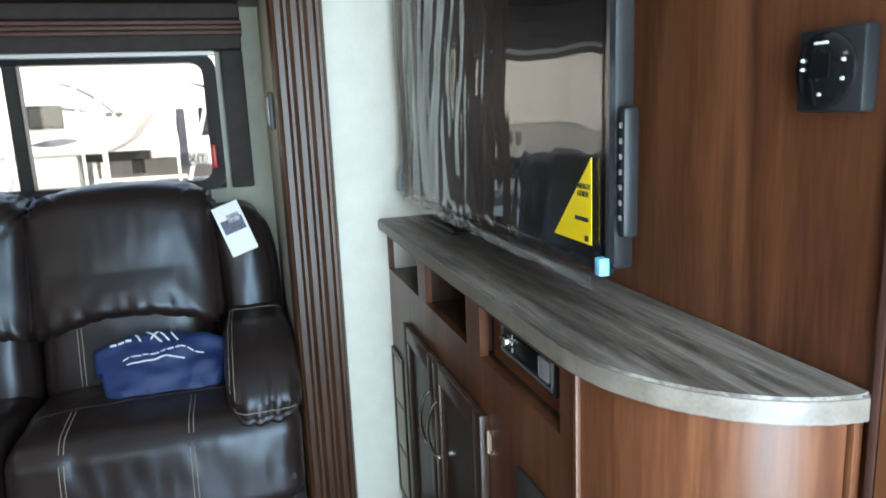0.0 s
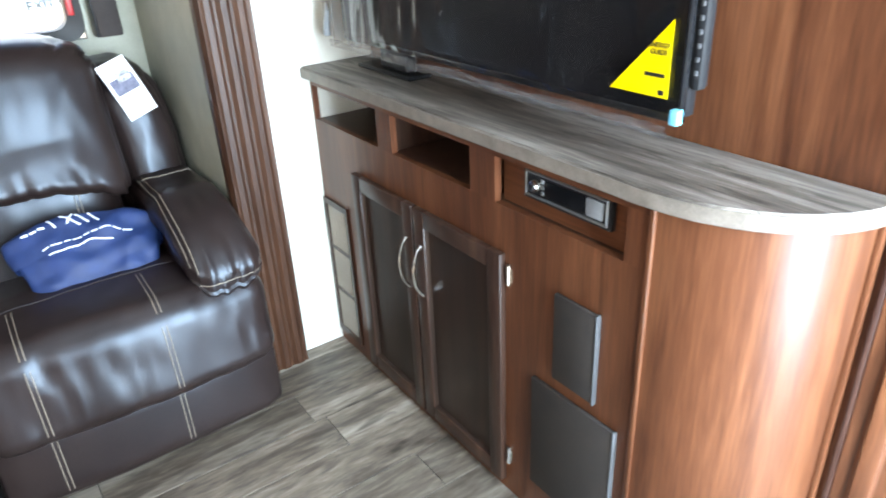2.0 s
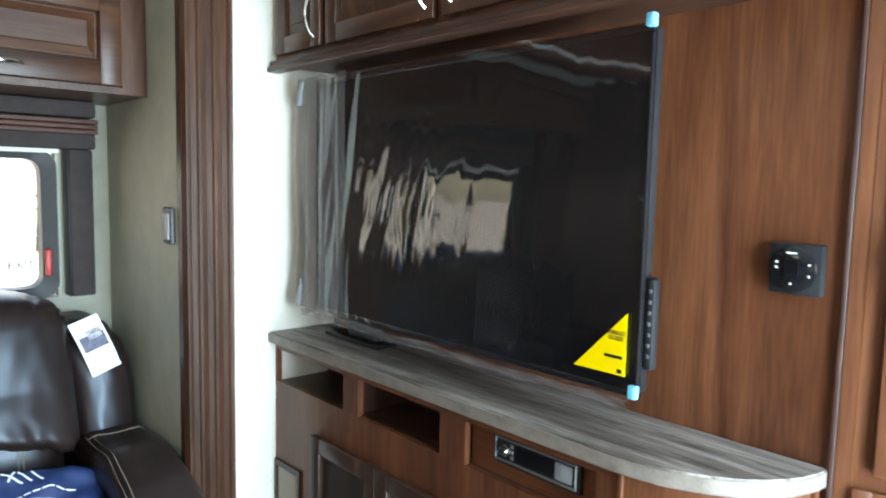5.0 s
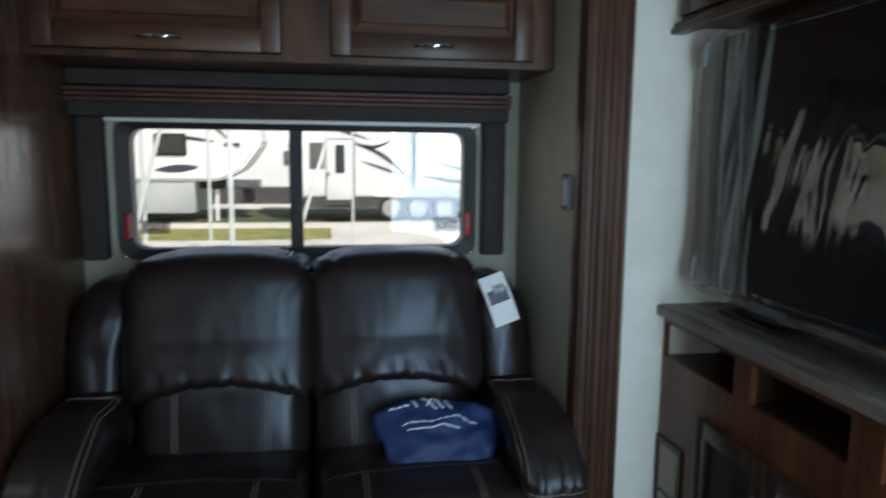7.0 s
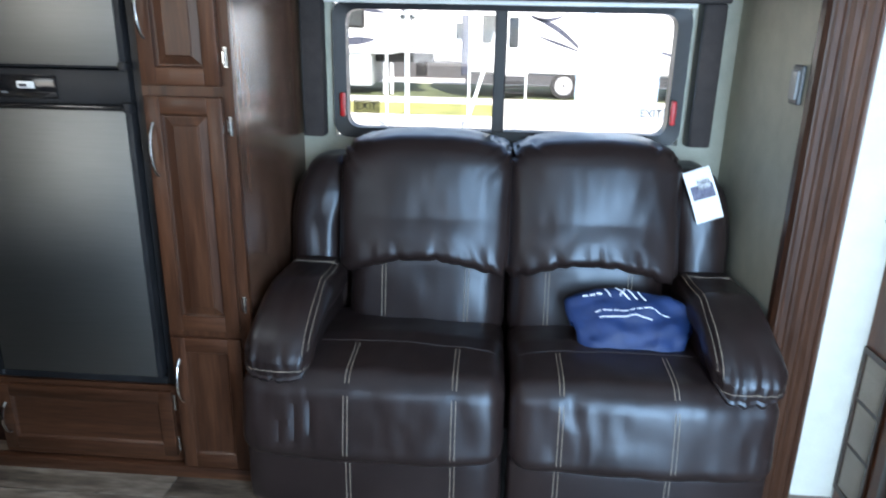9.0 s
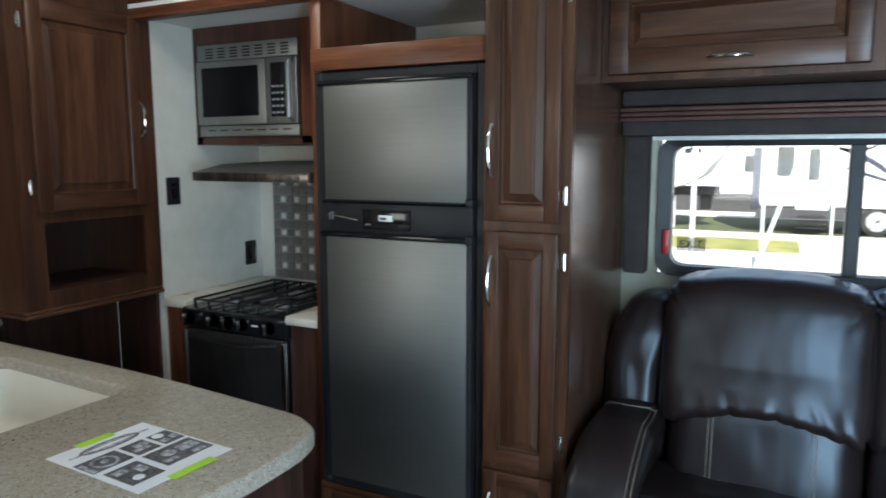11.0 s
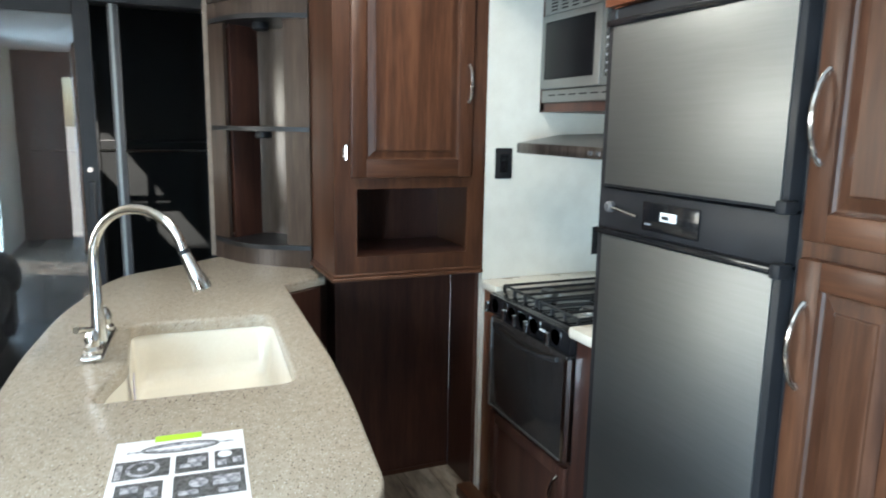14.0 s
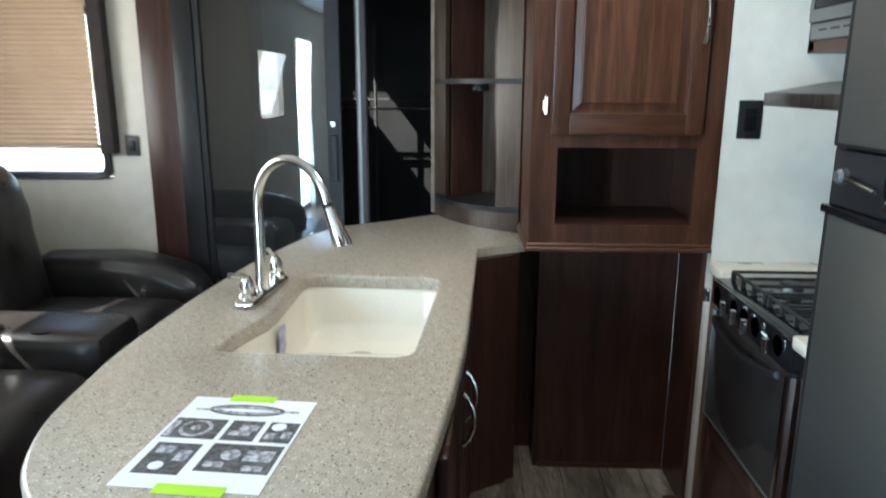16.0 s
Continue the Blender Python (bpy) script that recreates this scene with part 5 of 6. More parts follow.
def microwave():
    t = thing("microwave_cabinet", (-2.87, 2.95, 1.54), "dark wood box built round the microwave", "cabinet")
    part("left_side", box(-3.184, -3.15, 2.775, 3.17, 1.55, 2.038), DARKCHERRY_Z, t)
    part("right_side", box(-2.612, -2.348, 2.775, 3.17, 1.55, 2.038), CHERRY, t)
    part("bottom", box(-3.184, -2.348, 2.775, 3.17, 1.545, 1.578), DARKCHERRY_Z, t)
    part("top", box(-3.15, -2.612, 2.775, 3.17, 1.965, 2.038), DARKCHERRY_Z, t)
    t = thing("microwave", (-2.88, 2.95, 1.578), "stainless steel microwave with a dark door window", "microwave")
    x0, x1, y = -3.148, -2.614, 2.766
    part("case", box(x0 + 0.004, x1 - 0.004, y + 0.01, 3.12, 1.579, 1.962), BLACK, t)
    f = part("vent_panel", box(x0, x1, y - 0.006, y + 0.01, 1.895, 1.962, 0.003), STEEL, t)
    part("lower_panel", box(x0, x1, y - 0.006, y + 0.01, 1.58, 1.625, 0.003), STEEL, t)
    for k in range(7):
        x = x0 + 0.05 + k * 0.067
        for j in range(4):
            part("vent", box(x, x + 0.04, y - 0.0075, y - 0.0055, 1.905 + 0.012 * j, 1.911 + 0.012 * j), BLACK, f)
        part("vent", box(x, x + 0.045, y - 0.0075, y - 0.0055, 1.603, 1.608), BLACK, f)
    d = part("door", box(x0, x0 + 0.375, y - 0.016, y + 0.01, 1.628, 1.892, 0.005), STEEL, t)
    part("door_window", box(x0 + 0.035, x0 + 0.34, y - 0.019, y - 0.0155, 1.662, 1.865, 0.004), SCREEN, d)
    c = part("control_panel", box(x0 + 0.378, x1, y - 0.014, y + 0.01, 1.628, 1.892, 0.004), STEEL, t)
    part("key_pad", box(x0 + 0.402, x0 + 0.478, y - 0.0165, y - 0.0135, 1.655, 1.87, 0.002), GLOSSBLACK, c)
    for i in range(3):
        for j in range(5):
            part("key", box(x0 + 0.411 + 0.022 * i, x0 + 0.424 + 0.022 * i, y - 0.018, y - 0.0162, 1.668 + 0.026 * j, 1.676 + 0.026 * j), GREYPLASTIC, c)
    part("handle", tube([(x1 - 0.018, y - 0.014, 1.885), (x1 - 0.018, y - 0.045, 1.87), (x1 - 0.018, y - 0.045, 1.65), (x1 - 0.018, y - 0.014, 1.635)], 0.008, 10), STEEL, t)


def outlets():
    for y, z, n in ((2.625, 1.35, "black switch plate on the cream wall"), (3.085, 1.03, "black wall outlet beside the range")):
        t = thing("wall_outlet", (-3.18, y, z - 0.058), n, "outlet", "kitchen wall outlets")
        part("plate", box(-3.1848, -3.178, y - 0.036, y + 0.036, z - 0.058, z + 0.058, 0.003), BLACK, t)
        part("insert", box(-3.179, -3.174, y - 0.017, y + 0.017, z - 0.034, z + 0.034, 0.002), GLOSSBLACK, t)


# ---- corner cabinet, shelf and island ----
def corner_cabinet():
    t = thing("corner_cabinet", (-3.4, 2.25, 0.93), "stained wood wall cabinet with a raised-panel door over an open niche", "cabinet")
    x, y0, y1 = -3.182, 1.962, 2.546
    part("side", box(-3.62, x - 0.02, y0, y0 + 0.018, 0.957, 2.298), MAPLE, t)
    part("side", box(-3.62, x - 0.02, y1 - 0.018, y1, 0.957, 2.298), MAPLE, t)
    # niche back and boards take a darker wood than the sides
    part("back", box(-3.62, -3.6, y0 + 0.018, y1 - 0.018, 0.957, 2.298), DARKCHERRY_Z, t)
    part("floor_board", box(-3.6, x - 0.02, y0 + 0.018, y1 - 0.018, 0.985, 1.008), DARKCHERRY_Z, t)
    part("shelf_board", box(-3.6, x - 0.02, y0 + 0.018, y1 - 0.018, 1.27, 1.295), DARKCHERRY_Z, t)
    part("face_frame", boxes((x - 0.02, x, y0, 2.045, 0.957, 2.298), (x - 0.02, x, 2.475, y1, 0.957, 2.298), (x - 0.02, x, 2.045, 2.475, 0.957, 1.018), (x - 0.02, x, 2.045, 2.475, 1.262, 1.305), (x - 0.02, x, 2.045, 2.475, 2.02, 2.298)), MAPLE, t)
    bm = boxes((-3.62, x + 0.012, y0 - 0.012, y1 - 0.001, 0.93, 0.945), (-3.62, x + 0.006, y0 - 0.006, y1 - 0.001, 0.945, 0.957), bevel=0.004)
    part("base_moulding", bm, MAPLE_Y, t)
    m = EASTWARD(x)
    d = door_leaf(t, "door", m, 2.022, 2.482, 1.302, 2.03, MAPLE, stile=0.055, rail=0.065)
    part("handle", moved(bow_handle(m, 2.462, 1.64, 0.13), Matrix.Translation((0.02, 0, 0))), CHROME, d)
    for z in (1.39, 1.95):
        part("hinge", small_hinge(m, 2.006, z), CHROME, d)


def recess_panels():
    t = thing("base_cabinet", (-3.45, 2.25, 0), "dark wood base panel set back under the corner cabinet", "cabinet")
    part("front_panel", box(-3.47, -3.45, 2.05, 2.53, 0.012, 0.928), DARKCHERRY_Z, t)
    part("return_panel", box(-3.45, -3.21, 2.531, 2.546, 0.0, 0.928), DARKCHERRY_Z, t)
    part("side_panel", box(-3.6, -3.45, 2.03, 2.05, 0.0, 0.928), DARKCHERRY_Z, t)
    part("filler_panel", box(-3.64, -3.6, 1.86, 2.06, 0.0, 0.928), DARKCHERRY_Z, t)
    part("latch", box(-3.6, -3.592, 1.862, 1.888, 0.645, 0.705, 0.004), BLACK, t, "small black latch")
    part("toe_strip", box(-3.449, -3.443, 2.05, 2.53, 0.0, 0.022, 0.002), DARKCHERRY, t)


ISLAND = [(-1.735, 1.655), (-1.81, 1.703), (-2.2, 1.75), (-2.46, 1.77), (-3.29, 1.803), (-3.39, 1.975), (-3.62, 1.985), (-4.05, 1.985), (-3.91, 1.63), (-3.77, 1.47), (-3.63, 1.27), (-3.47, 1.19), (-3.08, 1.1), (-2.7, 1.06), (-2.3, 1.045), (-2.0, 1.075), (-1.84, 1.14), (-1.74, 1.25), (-1.71, 1.4), (-1.71, 1.58)]
SINK = [(-2.92, 1.302), (-2.9, 1.695), (-2.31, 1.656), (-2.33, 1.242), (-2.45, 1.262), (-2.57, 1.302)]


def island():
    t = thing("kitchen_island", (-2.8, 1.45, 0), "curved kitchen island with dark wood base and beige speckled counter", "island")
    outline = rounded(ISLAND, [0.02, 0.04, 0.1, 0.05, 0.0, 0.0, 0.0, 0.0, 0.05, 0.05, 0.06, 0.08, 0.1, 0.1, 0.1, 0.08, 0.07, 0.07, 0.05, 0.04], 4)
    hole = rounded(SINK, [0.05, 0.05, 0.05, 0.03, 0.04, 0.04], 5)
    bm = bmesh.new()
    loops = []
    for loop in (outline, hole):
        vs = [bm.verts.new((x, y, 0.914)) for x, y in loop]
        loops.append([bm.edges.new((vs[k], vs[(k + 1) % len(vs)])) for k in range(len(vs))])
    bmesh.ops.triangle_fill(bm, edges=loops[0] + loops[1], use_beauty=True)
    rim = loops[0] + loops[1]
    r = bmesh.ops.extrude_face_region(bm, geom=bm.faces[:])
    bmesh.ops.translate(bm, verts=[v for v in r["geom"] if isinstance(v, bmesh.types.BMVert)], vec=(0, 0, -0.036))
    bm.edges.ensure_lookup_table()
    top = [e for e in bm.edges if all(abs(v.co.z - 0.914) < 1e-5 for v in e.verts) and any(abs(f.normal.z) < 0.5 for f in e.link_faces)]
    bmesh.ops.bevel(bm, geom=top, offset=0.009, segments=3, profile=0.5, affect="EDGES")
    part("countertop", bm, STONE, t, "beige speckled solid-surface counter", smooth=40)
    c = Vector((-2.85, 1.47))
    base = []
    for x, y in ISLAND:
        d = Vector((x, y)) - c
        base.append((x - (0.035 if d.length else 0) * d.x / d.length, y - 0.035 * d.y / d.length))
    inner = [(c.x + (x - c.x) * 0.93, c.y + (y - c.y) * 0.93) for x, y in base]
    bm = bmesh.new()
    rings = [[bm.verts.new((x, y, z)) for x, y in loop] for loop, z in ((base, 0.0), (base, 0.878), (inner, 0.878), (inner, 0.0))]
    for p, q in zip(rings, rings[1:] + rings[:1]):
        for k in range(len(base)):
            bm.faces.new((p[k], p[(k + 1) % len(base)], q[(k + 1) % len(base)], q[k]))
    part("base", bm, DARKCHERRY_Z, t, "dark wood base", smooth=0)
    m = basis((-2.0, 1.716, 0), (-1.0, 0.048), (0.048, 1.0))
    for a, b, h in ((0.05, 0.55, 0.5), (0.58, 1.08, 0.63)):
        dd = door_leaf(t, "door", m, a, b, 0.09, 0.84, DARKCHERRY_Z, raised=False)
        part("handle", moved(bow_handle(m, h, 0.68, 0.13), Matrix.Translation((0, 0.02, 0))), CHROME, dd)


def sink():
    t = thing("sink", (-2.6, 1.47, 0.72), "cream undermount sink with a low divider", "sink")
    hole = rounded(SINK, [0.05, 0.05, 0.05, 0.03, 0.04, 0.04], 5)
    cx, cy = sum(p[0] for p in hole) / len(hole), sum(p[1] for p in hole) / len(hole)
    bm = bmesh.new()
    rings = []
    for s, z in ((1.06, 0.877), (1.012, 0.8775), (0.995, 0.865), (0.97, 0.78), (0.94, 0.752), (0.88, 0.736), (0.8, 0.732)):
        rings.append([bm.verts.new((cx + (x - cx) * s, cy + (y - cy) * s, z)) for x, y in hole])
    n = len(hole)
    for p, q in zip(rings, rings[1:]):
        for k in range(n):
            bm.faces.new((p[k], p[(k + 1) % n], q[(k + 1) % n], q[k]))
    bm.faces.new(rings[-1])
    part("bowl", bm, CREAM, t, smooth=60)
    part("divider", box(-2.62, -2.575, 1.36, 1.62, 0.725, 0.8, 0.018, 3), CREAM, t)
    for x in (-2.75, -2.45):
        part("drain", lathe([(0.035, 0), (0.035, 0.003), (0.025, 0.004)], (x, 1.48, 0.732), 20), CHROME, t)
    part("sticker", box(-2.635, -2.575, 1.311, 1.3125, 0.8, 0.866), STICKER, t, "small blue and white paper sticker")


def faucet():
    t = thing("kitchen_faucet", (-2.72, 1.235, 0.914), "chrome gooseneck faucet with a pull-down spray head", "faucet")
    y, z = 1.235, 0.915
    part("deck_plate", moved(box(-0.13, 0.13, -0.026, 0.026, 0, 0.018, 0.009, 3), Matrix.Translation((-2.72, y, z)) @ Matrix.Rotation(radians(-5), 4, "Z")), CHROME, t)
    tip = Vector((-2.565, 1.468, 1.11))
    foot = Vector((-2.715, y, z + 0.015))
    d = Vector((tip.x - foot.x, tip.y - foot.y, 0))
    pts = [foot, foot + Vector((0, 0, 0.1)), foot + Vector((0, 0, 0.2)), foot + Vector((0, 0, 0.222))]
    R = d.length * 0.445
    u = d.normalized()
    for k in range(1, 15):
        a = math.pi * k / 14 * 0.93
        pts.append(foot + Vector((0, 0, 0.222)) + u * (R - R * math.cos(a)) + Vector((0, 0, R * math.sin(a))))
    part("spout", tube(pts, 0.012, 14, radii=[0.019, 0.014, 0.0125] + [0.012] * (len(pts) - 3)), CHROME, t, smooth=60)
    end = pts[-1]
    way = (tip - end).normalized()
    part("joint", tube([end, end + way * 0.01], 0.0135, 14), BLACK, t)
    part("spray_head", tube([end + way * 0.01, end + way * 0.02, end + way * 0.06, end + way * 0.1, end + way * 0.108], 0.014, 16, radii=[0.013, 0.0145, 0.018, 0.024, 0.021]), CHROME, t, smooth=60)
    for s in (-0.1, 0.1):
        h = part("valve", lathe([(0.022, 0), (0.022, 0.012), (0.016, 0.02), (0.018, 0.04), (0.012, 0.055), (0.008, 0.062)], (-2.72 + s, y - s * 0.09, z + 0.015), 18), CHROME, t)
        o = Vector((-2.72 + s, y - s * 0.09, z + 0.074))
        part("lever", tube([o, o + Vector((s * 0.12, -0.012, 0.006)), o + Vector((s * 0.36, -0.03, 0.012))], 0.006, 10, radii=[0.009, 0.0065, 0.0085]), CHROME, h)


def flyer():
    t = thing("paper_flyer", (-1.964, 1.393, 0.914), "white printed flyer taped flat on the counter with green tape", "paper")
    m = Matrix.Translation((-1.964, 1.393, 0.9146)) @ Matrix.Rotation(radians(90 - 4), 4, "Z")
    sheet = part("sheet", moved(box(-0.108, 0.108, -0.1395, 0.1395, 0, 0.0006), m), PAPER, t, smooth=0)
    def plate(u0, u1, v0, v1, mat, h=0.0009, name="picture", label=""):
        return part(name, moved(box(u0, u1, v0, v1, 0.0004, h), m), mat, sheet, label, smooth=0)
    for u0, u1, v0, v1 in ((-0.102, -0.016, -0.004, 0.06), (-0.007, 0.046, -0.004, 0.06), (0.056, 0.104, -0.004, 0.06), (-0.094, -0.024, -0.106, -0.02), (-0.008, 0.102, -0.092, -0.014)):
        plate(u0, u1, v0, v1, PHOTO)
    for u, v, r, mat in ((-0.058, 0.028, 0.027, INKGREY), (-0.058, 0.028, 0.02, PHOTO), (-0.058, 0.028, 0.008, INKGREY), (0.073, 0.045, 0.012, PAPER), (0.03, -0.045, 0.015, INKGREY), (-0.066, -0.085, 0.011, PAPER)):
        part("picture_detail", moved(lathe([(r, 0.0006), (r, 0.0013 + 0.0003 * (r < 0.026) + 0.0003 * (r < 0.009))], (u, v, 0), 20), m), mat, sheet)
    for q in ((0.0, 0.035, 0.012, 0.026), (0.012, 0.042, 0.028, 0.046), (-0.086, -0.06, -0.05, -0.03), (-0.05, -0.03, -0.07, -0.04), (0.052, 0.095, -0.06, -0.03), (0.0, 0.03, -0.08, -0.066), (0.085, 0.1, 0.01, 0.03), (0.06, 0.075, 0.006, 0.024), (-0.1, -0.09, 0.0, 0.05), (0.06, 0.09, -0.086, -0.072)):
        plate(*q, INKGREY, 0.0012, "picture_detail")
    ov = [(0.066 * math.cos(2 * math.pi * k / 28), 0.096 + 0.02 * math.sin(2 * math.pi * k / 28)) for k in range(28)]
    part("emblem", moved(prism(ov, 0.0004, 0.001), m), PHOTO, sheet, smooth=0)
    ov = [(0.059 * math.cos(2 * math.pi * k / 28), 0.096 + 0.015 * math.sin(2 * math.pi * k / 28)) for k in range(28)]
    part("emblem_face", moved(prism(ov, 0.0006, 0.00115), m), INKGREY, sheet, smooth=0)
    ov = [(0.046 * math.cos(2 * math.pi * k / 28), 0.095 + 0.005 * math.sin(2 * math.pi * k / 28)) for k in range(28)]
    part("emblem_band", moved(prism(ov, 0.0008, 0.0015), m), PAPER, sheet, smooth=0)
    for q in ((-0.088, -0.06, 0.09, 0.096), (0.06, 0.09, 0.094, 0.1)):
        plate(*q, INKGREY, 0.001, "bar")
    for u0, u1, v in ((-0.045, 0.035, 0.139), (-0.04, 0.06, -0.139)):
        part("tape", moved(box(u0, u1, v - 0.012, v + 0.011, 0.0007, 0.0013), m), GREENTAPE, t, "bright green tape")


def corner_shelf():
    t = thing("corner_shelf", (-3.75, 1.85, 0.914), "curved open corner shelf unit with dark-edged shelves on the counter", "shelf")
    A, B = Vector((-3.93, 1.625)), Vector((-3.53, 1.955))
    u = (B - A).normalized()
    n = Vector((u.y, -u.x))
    L = (B - A).length
    def at(p, q):
        v = A + u * p + n * q
        return (v.x, v.y)
    def bulge(p, k):
        return k * math.sin(math.pi * max(0, min(1, p / L)))
    front = [p * L / 14 for p in range(15)]
    part("plinth", prism([at(p, bulge(p, 0.05)) for p in front] + [at(L, -0.2), at(0, -0.2)], 0.914, 0.985), GREYWOOD, t, smooth=30)
    for a, b in ((0.0, 0.11), (L - 0.1, L)):
        part("stile", prism([at(a, bulge(a, 0.045)), at((a + b) / 2, bulge((a + b) / 2, 0.045)), at(b, bulge(b, 0.045)), at(b, bulge(b, 0.045) - 0.02), at(a, bulge(a, 0.045) - 0.02)], 0.985, 1.9), GREYWOOD, t)
    back = [at(L * k / 12, -0.2 - 0.0 + 0.12 * abs(k / 6 - 1) ** 2) for k in range(13)]
    part("back_panel", prism(back + [(x - n.x * 0.012, y - n.y * 0.012) for x, y in back[::-1]], 0.985, 1.9), GREYGLOSS, t, "glossy grey-brown back panel", smooth=60)
    part("end_panel", prism([at(-0.002, -0.2), at(-0.002, -0.004), at(-0.03, -0.004), at(-0.03, -0.2)], 0.914, 2.298), EDGEBAND, t, "tan end panel")
    part("inner_side", prism([at(0.11, 0.0), at(0.11, -0.19), at(0.12, -0.19), at(0.12, 0.0)], 0.985, 1.9), DARKCHERRY_Z, t)
    for z in (0.987, 1.455, 1.88):
        s = part("shelf", prism([at(p, bulge(p, 0.085)) for p in front] + [at(L, -0.19), at(0, -0.19)], z, z + 0.018), BLACK, t, "dark edged shelf", smooth=30)
        if z > 1:
            x, y = at(L * 0.5, -0.03)
            part("puck_light", lathe([(0.03, 0.0), (0.034, -0.012), (0.034, -0.024), (0.028, -0.03)], (x, y, z), 18), BLACK, s)
    part("header", prism([at(p, bulge(p, 0.05)) for p in front] + [at(L, -0.2), at(0, -0.2)], 1.9, 1.96), GREYWOOD, t, smooth=30)
    part("upper_box", prism([at(p, bulge(p, 0.1)) for p in front] + [at(L, -0.2), at(0, -0.2)], 1.96, 2.298), DARKWOOD, t, smooth=30)



fridge_cabinet()
refrigerator()
pantry()
stove()
stove_base_door()
range_counters()
backsplash()
range_hood()
microwave()
outlets()
corner_cabinet()
recess_panels()
island()
sink()
faucet()
flyer()
corner_shelf()


# ---- west wall, garage and south sofa ----
def garage_door():
    t = tagged(new("door_1"), "black-framed sliding glass door to the dark garage, half open", "door", "", "structure")
    t.location = (-4.3, 1.0, 0)
    part("trim", box(-4.3, -4.272, 0.242, 0.4, 0, 2.1, 0.004), DARKCHERRY_Z, t, "dark wood trim")
    part("jamb", box(-4.36, -4.262, 0.4, 0.5, 0, 2.05, 0.004), BLACK, t)
    part("head", box(-4.36, -4.262, 0.5, 1.75, 1.99, 2.05, 0.004), BLACK, t)
    part("sill", box(-4.36, -4.262, 0.5, 1.75, 0.0, 0.03, 0.004), BLACK, t)
    f = part("door_frame", boxes((-4.3, -4.27, 0.5, 0.53, 0.03, 1.99), (-4.3, -4.27, 1.105, 1.17, 0.03, 1.99), (-4.3, -4.27, 0.53, 1.105, 0.03, 0.12), (-4.3, -4.27, 0.53, 1.105, 1.93, 1.99), bevel=0.003), BLACK, t)
    g = part("pane", box(-4.288, -4.282, 0.53, 1.105, 0.12, 1.93), DARKGLASS, f, "dark reflective glass")
    part("handle", boxes((-4.27, -4.25, 1.12, 1.15, 1.0, 1.22), bevel=0.006), BLACK, f)
    part("keyhole", lathe([(0.012, 0.0), (0.012, 0.012)], (-4.27, 1.135, 1.27), 14, "x"), CHROME, f)
    part("track_post", box(-4.36, -4.3, 1.24, 1.285, 0.03, 1.99, 0.004), DARKGREY, t)
    part("track_edge", box(-4.3, -4.294, 1.25, 1.262, 0.03, 1.99), STEEL, t)


def garage():
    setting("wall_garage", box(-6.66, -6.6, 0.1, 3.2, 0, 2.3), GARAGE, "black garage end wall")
    t = thing("cargo_rail", (-6.4, 1.4, 0), "chrome cargo rail across the dark garage", "rail")
    part("bar", tube([(-6.45, 0.6, 1.27), (-6.45, 2.3, 1.27)], 0.012, 10), CHROME, t)
    part("bar", tube([(-6.45, 0.6, 1.34), (-6.45, 2.3, 1.34)], 0.008, 10), DARKGREY, t)
    for y in (0.62, 1.05, 2.28):
        part("post", tube([(-6.45, y, 0.0), (-6.45, y, 1.9)], 0.012, 10), DARKGREY, t)


def west_window():
    t = tagged(new("window_2"), "black-framed window with a lowered pleated blind", "window", "", "structure")
    t.location = (-4.3, -0.3, 1.0)
    y0, y1, z0, z1 = -0.64, 0.045, 1.0, 1.8
    outer = rounded([(y0, z0), (y1, z0), (y1, z1), (y0, z1)], 0.06)
    inner = rounded([(y0 + 0.035, z0 + 0.03), (y1 - 0.035, z0 + 0.03), (y1 - 0.035, z1 - 0.03), (y0 + 0.035, z1 - 0.03)], 0.045)
    bm = bmesh.new()
    rings = [[bm.verts.new((xx, a, b)) for a, b in loop] for loop, xx in ((outer, -4.36), (outer, -4.285), (inner, -4.292), (inner, -4.36))]
    n = len(outer)
    for p, q in zip(rings, rings[1:] + rings[:1]):
        for k in range(n):
            bm.faces.new((p[k], p[(k + 1) % n], q[(k + 1) % n], q[k]))
    part("window_frame", bm, BLACK, t, smooth=30)
    p = part("pane", box(-4.335, -4.331, y0 + 0.03, y1 - 0.03, z0 + 0.025, z1 - 0.025), GLASS, t)
    p.visible_shadow = False
    b = thing("pleated_blind", (-4.28, -0.3, 1.15), "tan pleated window blind lowered most of the way", "blind")
    bm = bmesh.new()
    rows = []
    for k in range(61):
        z = 1.165 + (1.86 - 1.165) * k / 60
        rows.append([bm.verts.new((-4.262 + (0.012 if k % 2 else 0.0), y, z)) for y in (-0.6, 0.012)])
    for p, q in zip(rows, rows[1:]):
        bm.faces.new((p[0], p[1], q[1], q[0]))
    part("pleats", bm, BLIND, b, smooth=0)
    part("bottom_rail", box(-4.272, -4.245, -0.605, 0.016, 1.15, 1.168, 0.003), BLINDRAIL, b)
    for y in (-0.66, 0.06):
        s = thing("window_side_panel", (-4.27, y, 1.12), "charcoal padded side board beside the blind", "valance", "window side boards")
        part("pad", box(-4.2995, -4.235, y - 0.034, y + 0.034, 1.125, 1.9, 0.008), GREYFABRIC, s)
    s = thing("wall_switch", (-4.29, 0.155, 1.11), "dark wall switch plate beside the window", "switch")
    part("plate", box(-4.2995, -4.292, 0.122, 0.188, 1.112, 1.21, 0.003), DARKGREY, s)
    part("rocker", box(-4.293, -4.287, 0.14, 0.17, 1.135, 1.187, 0.002), BLACK, s)


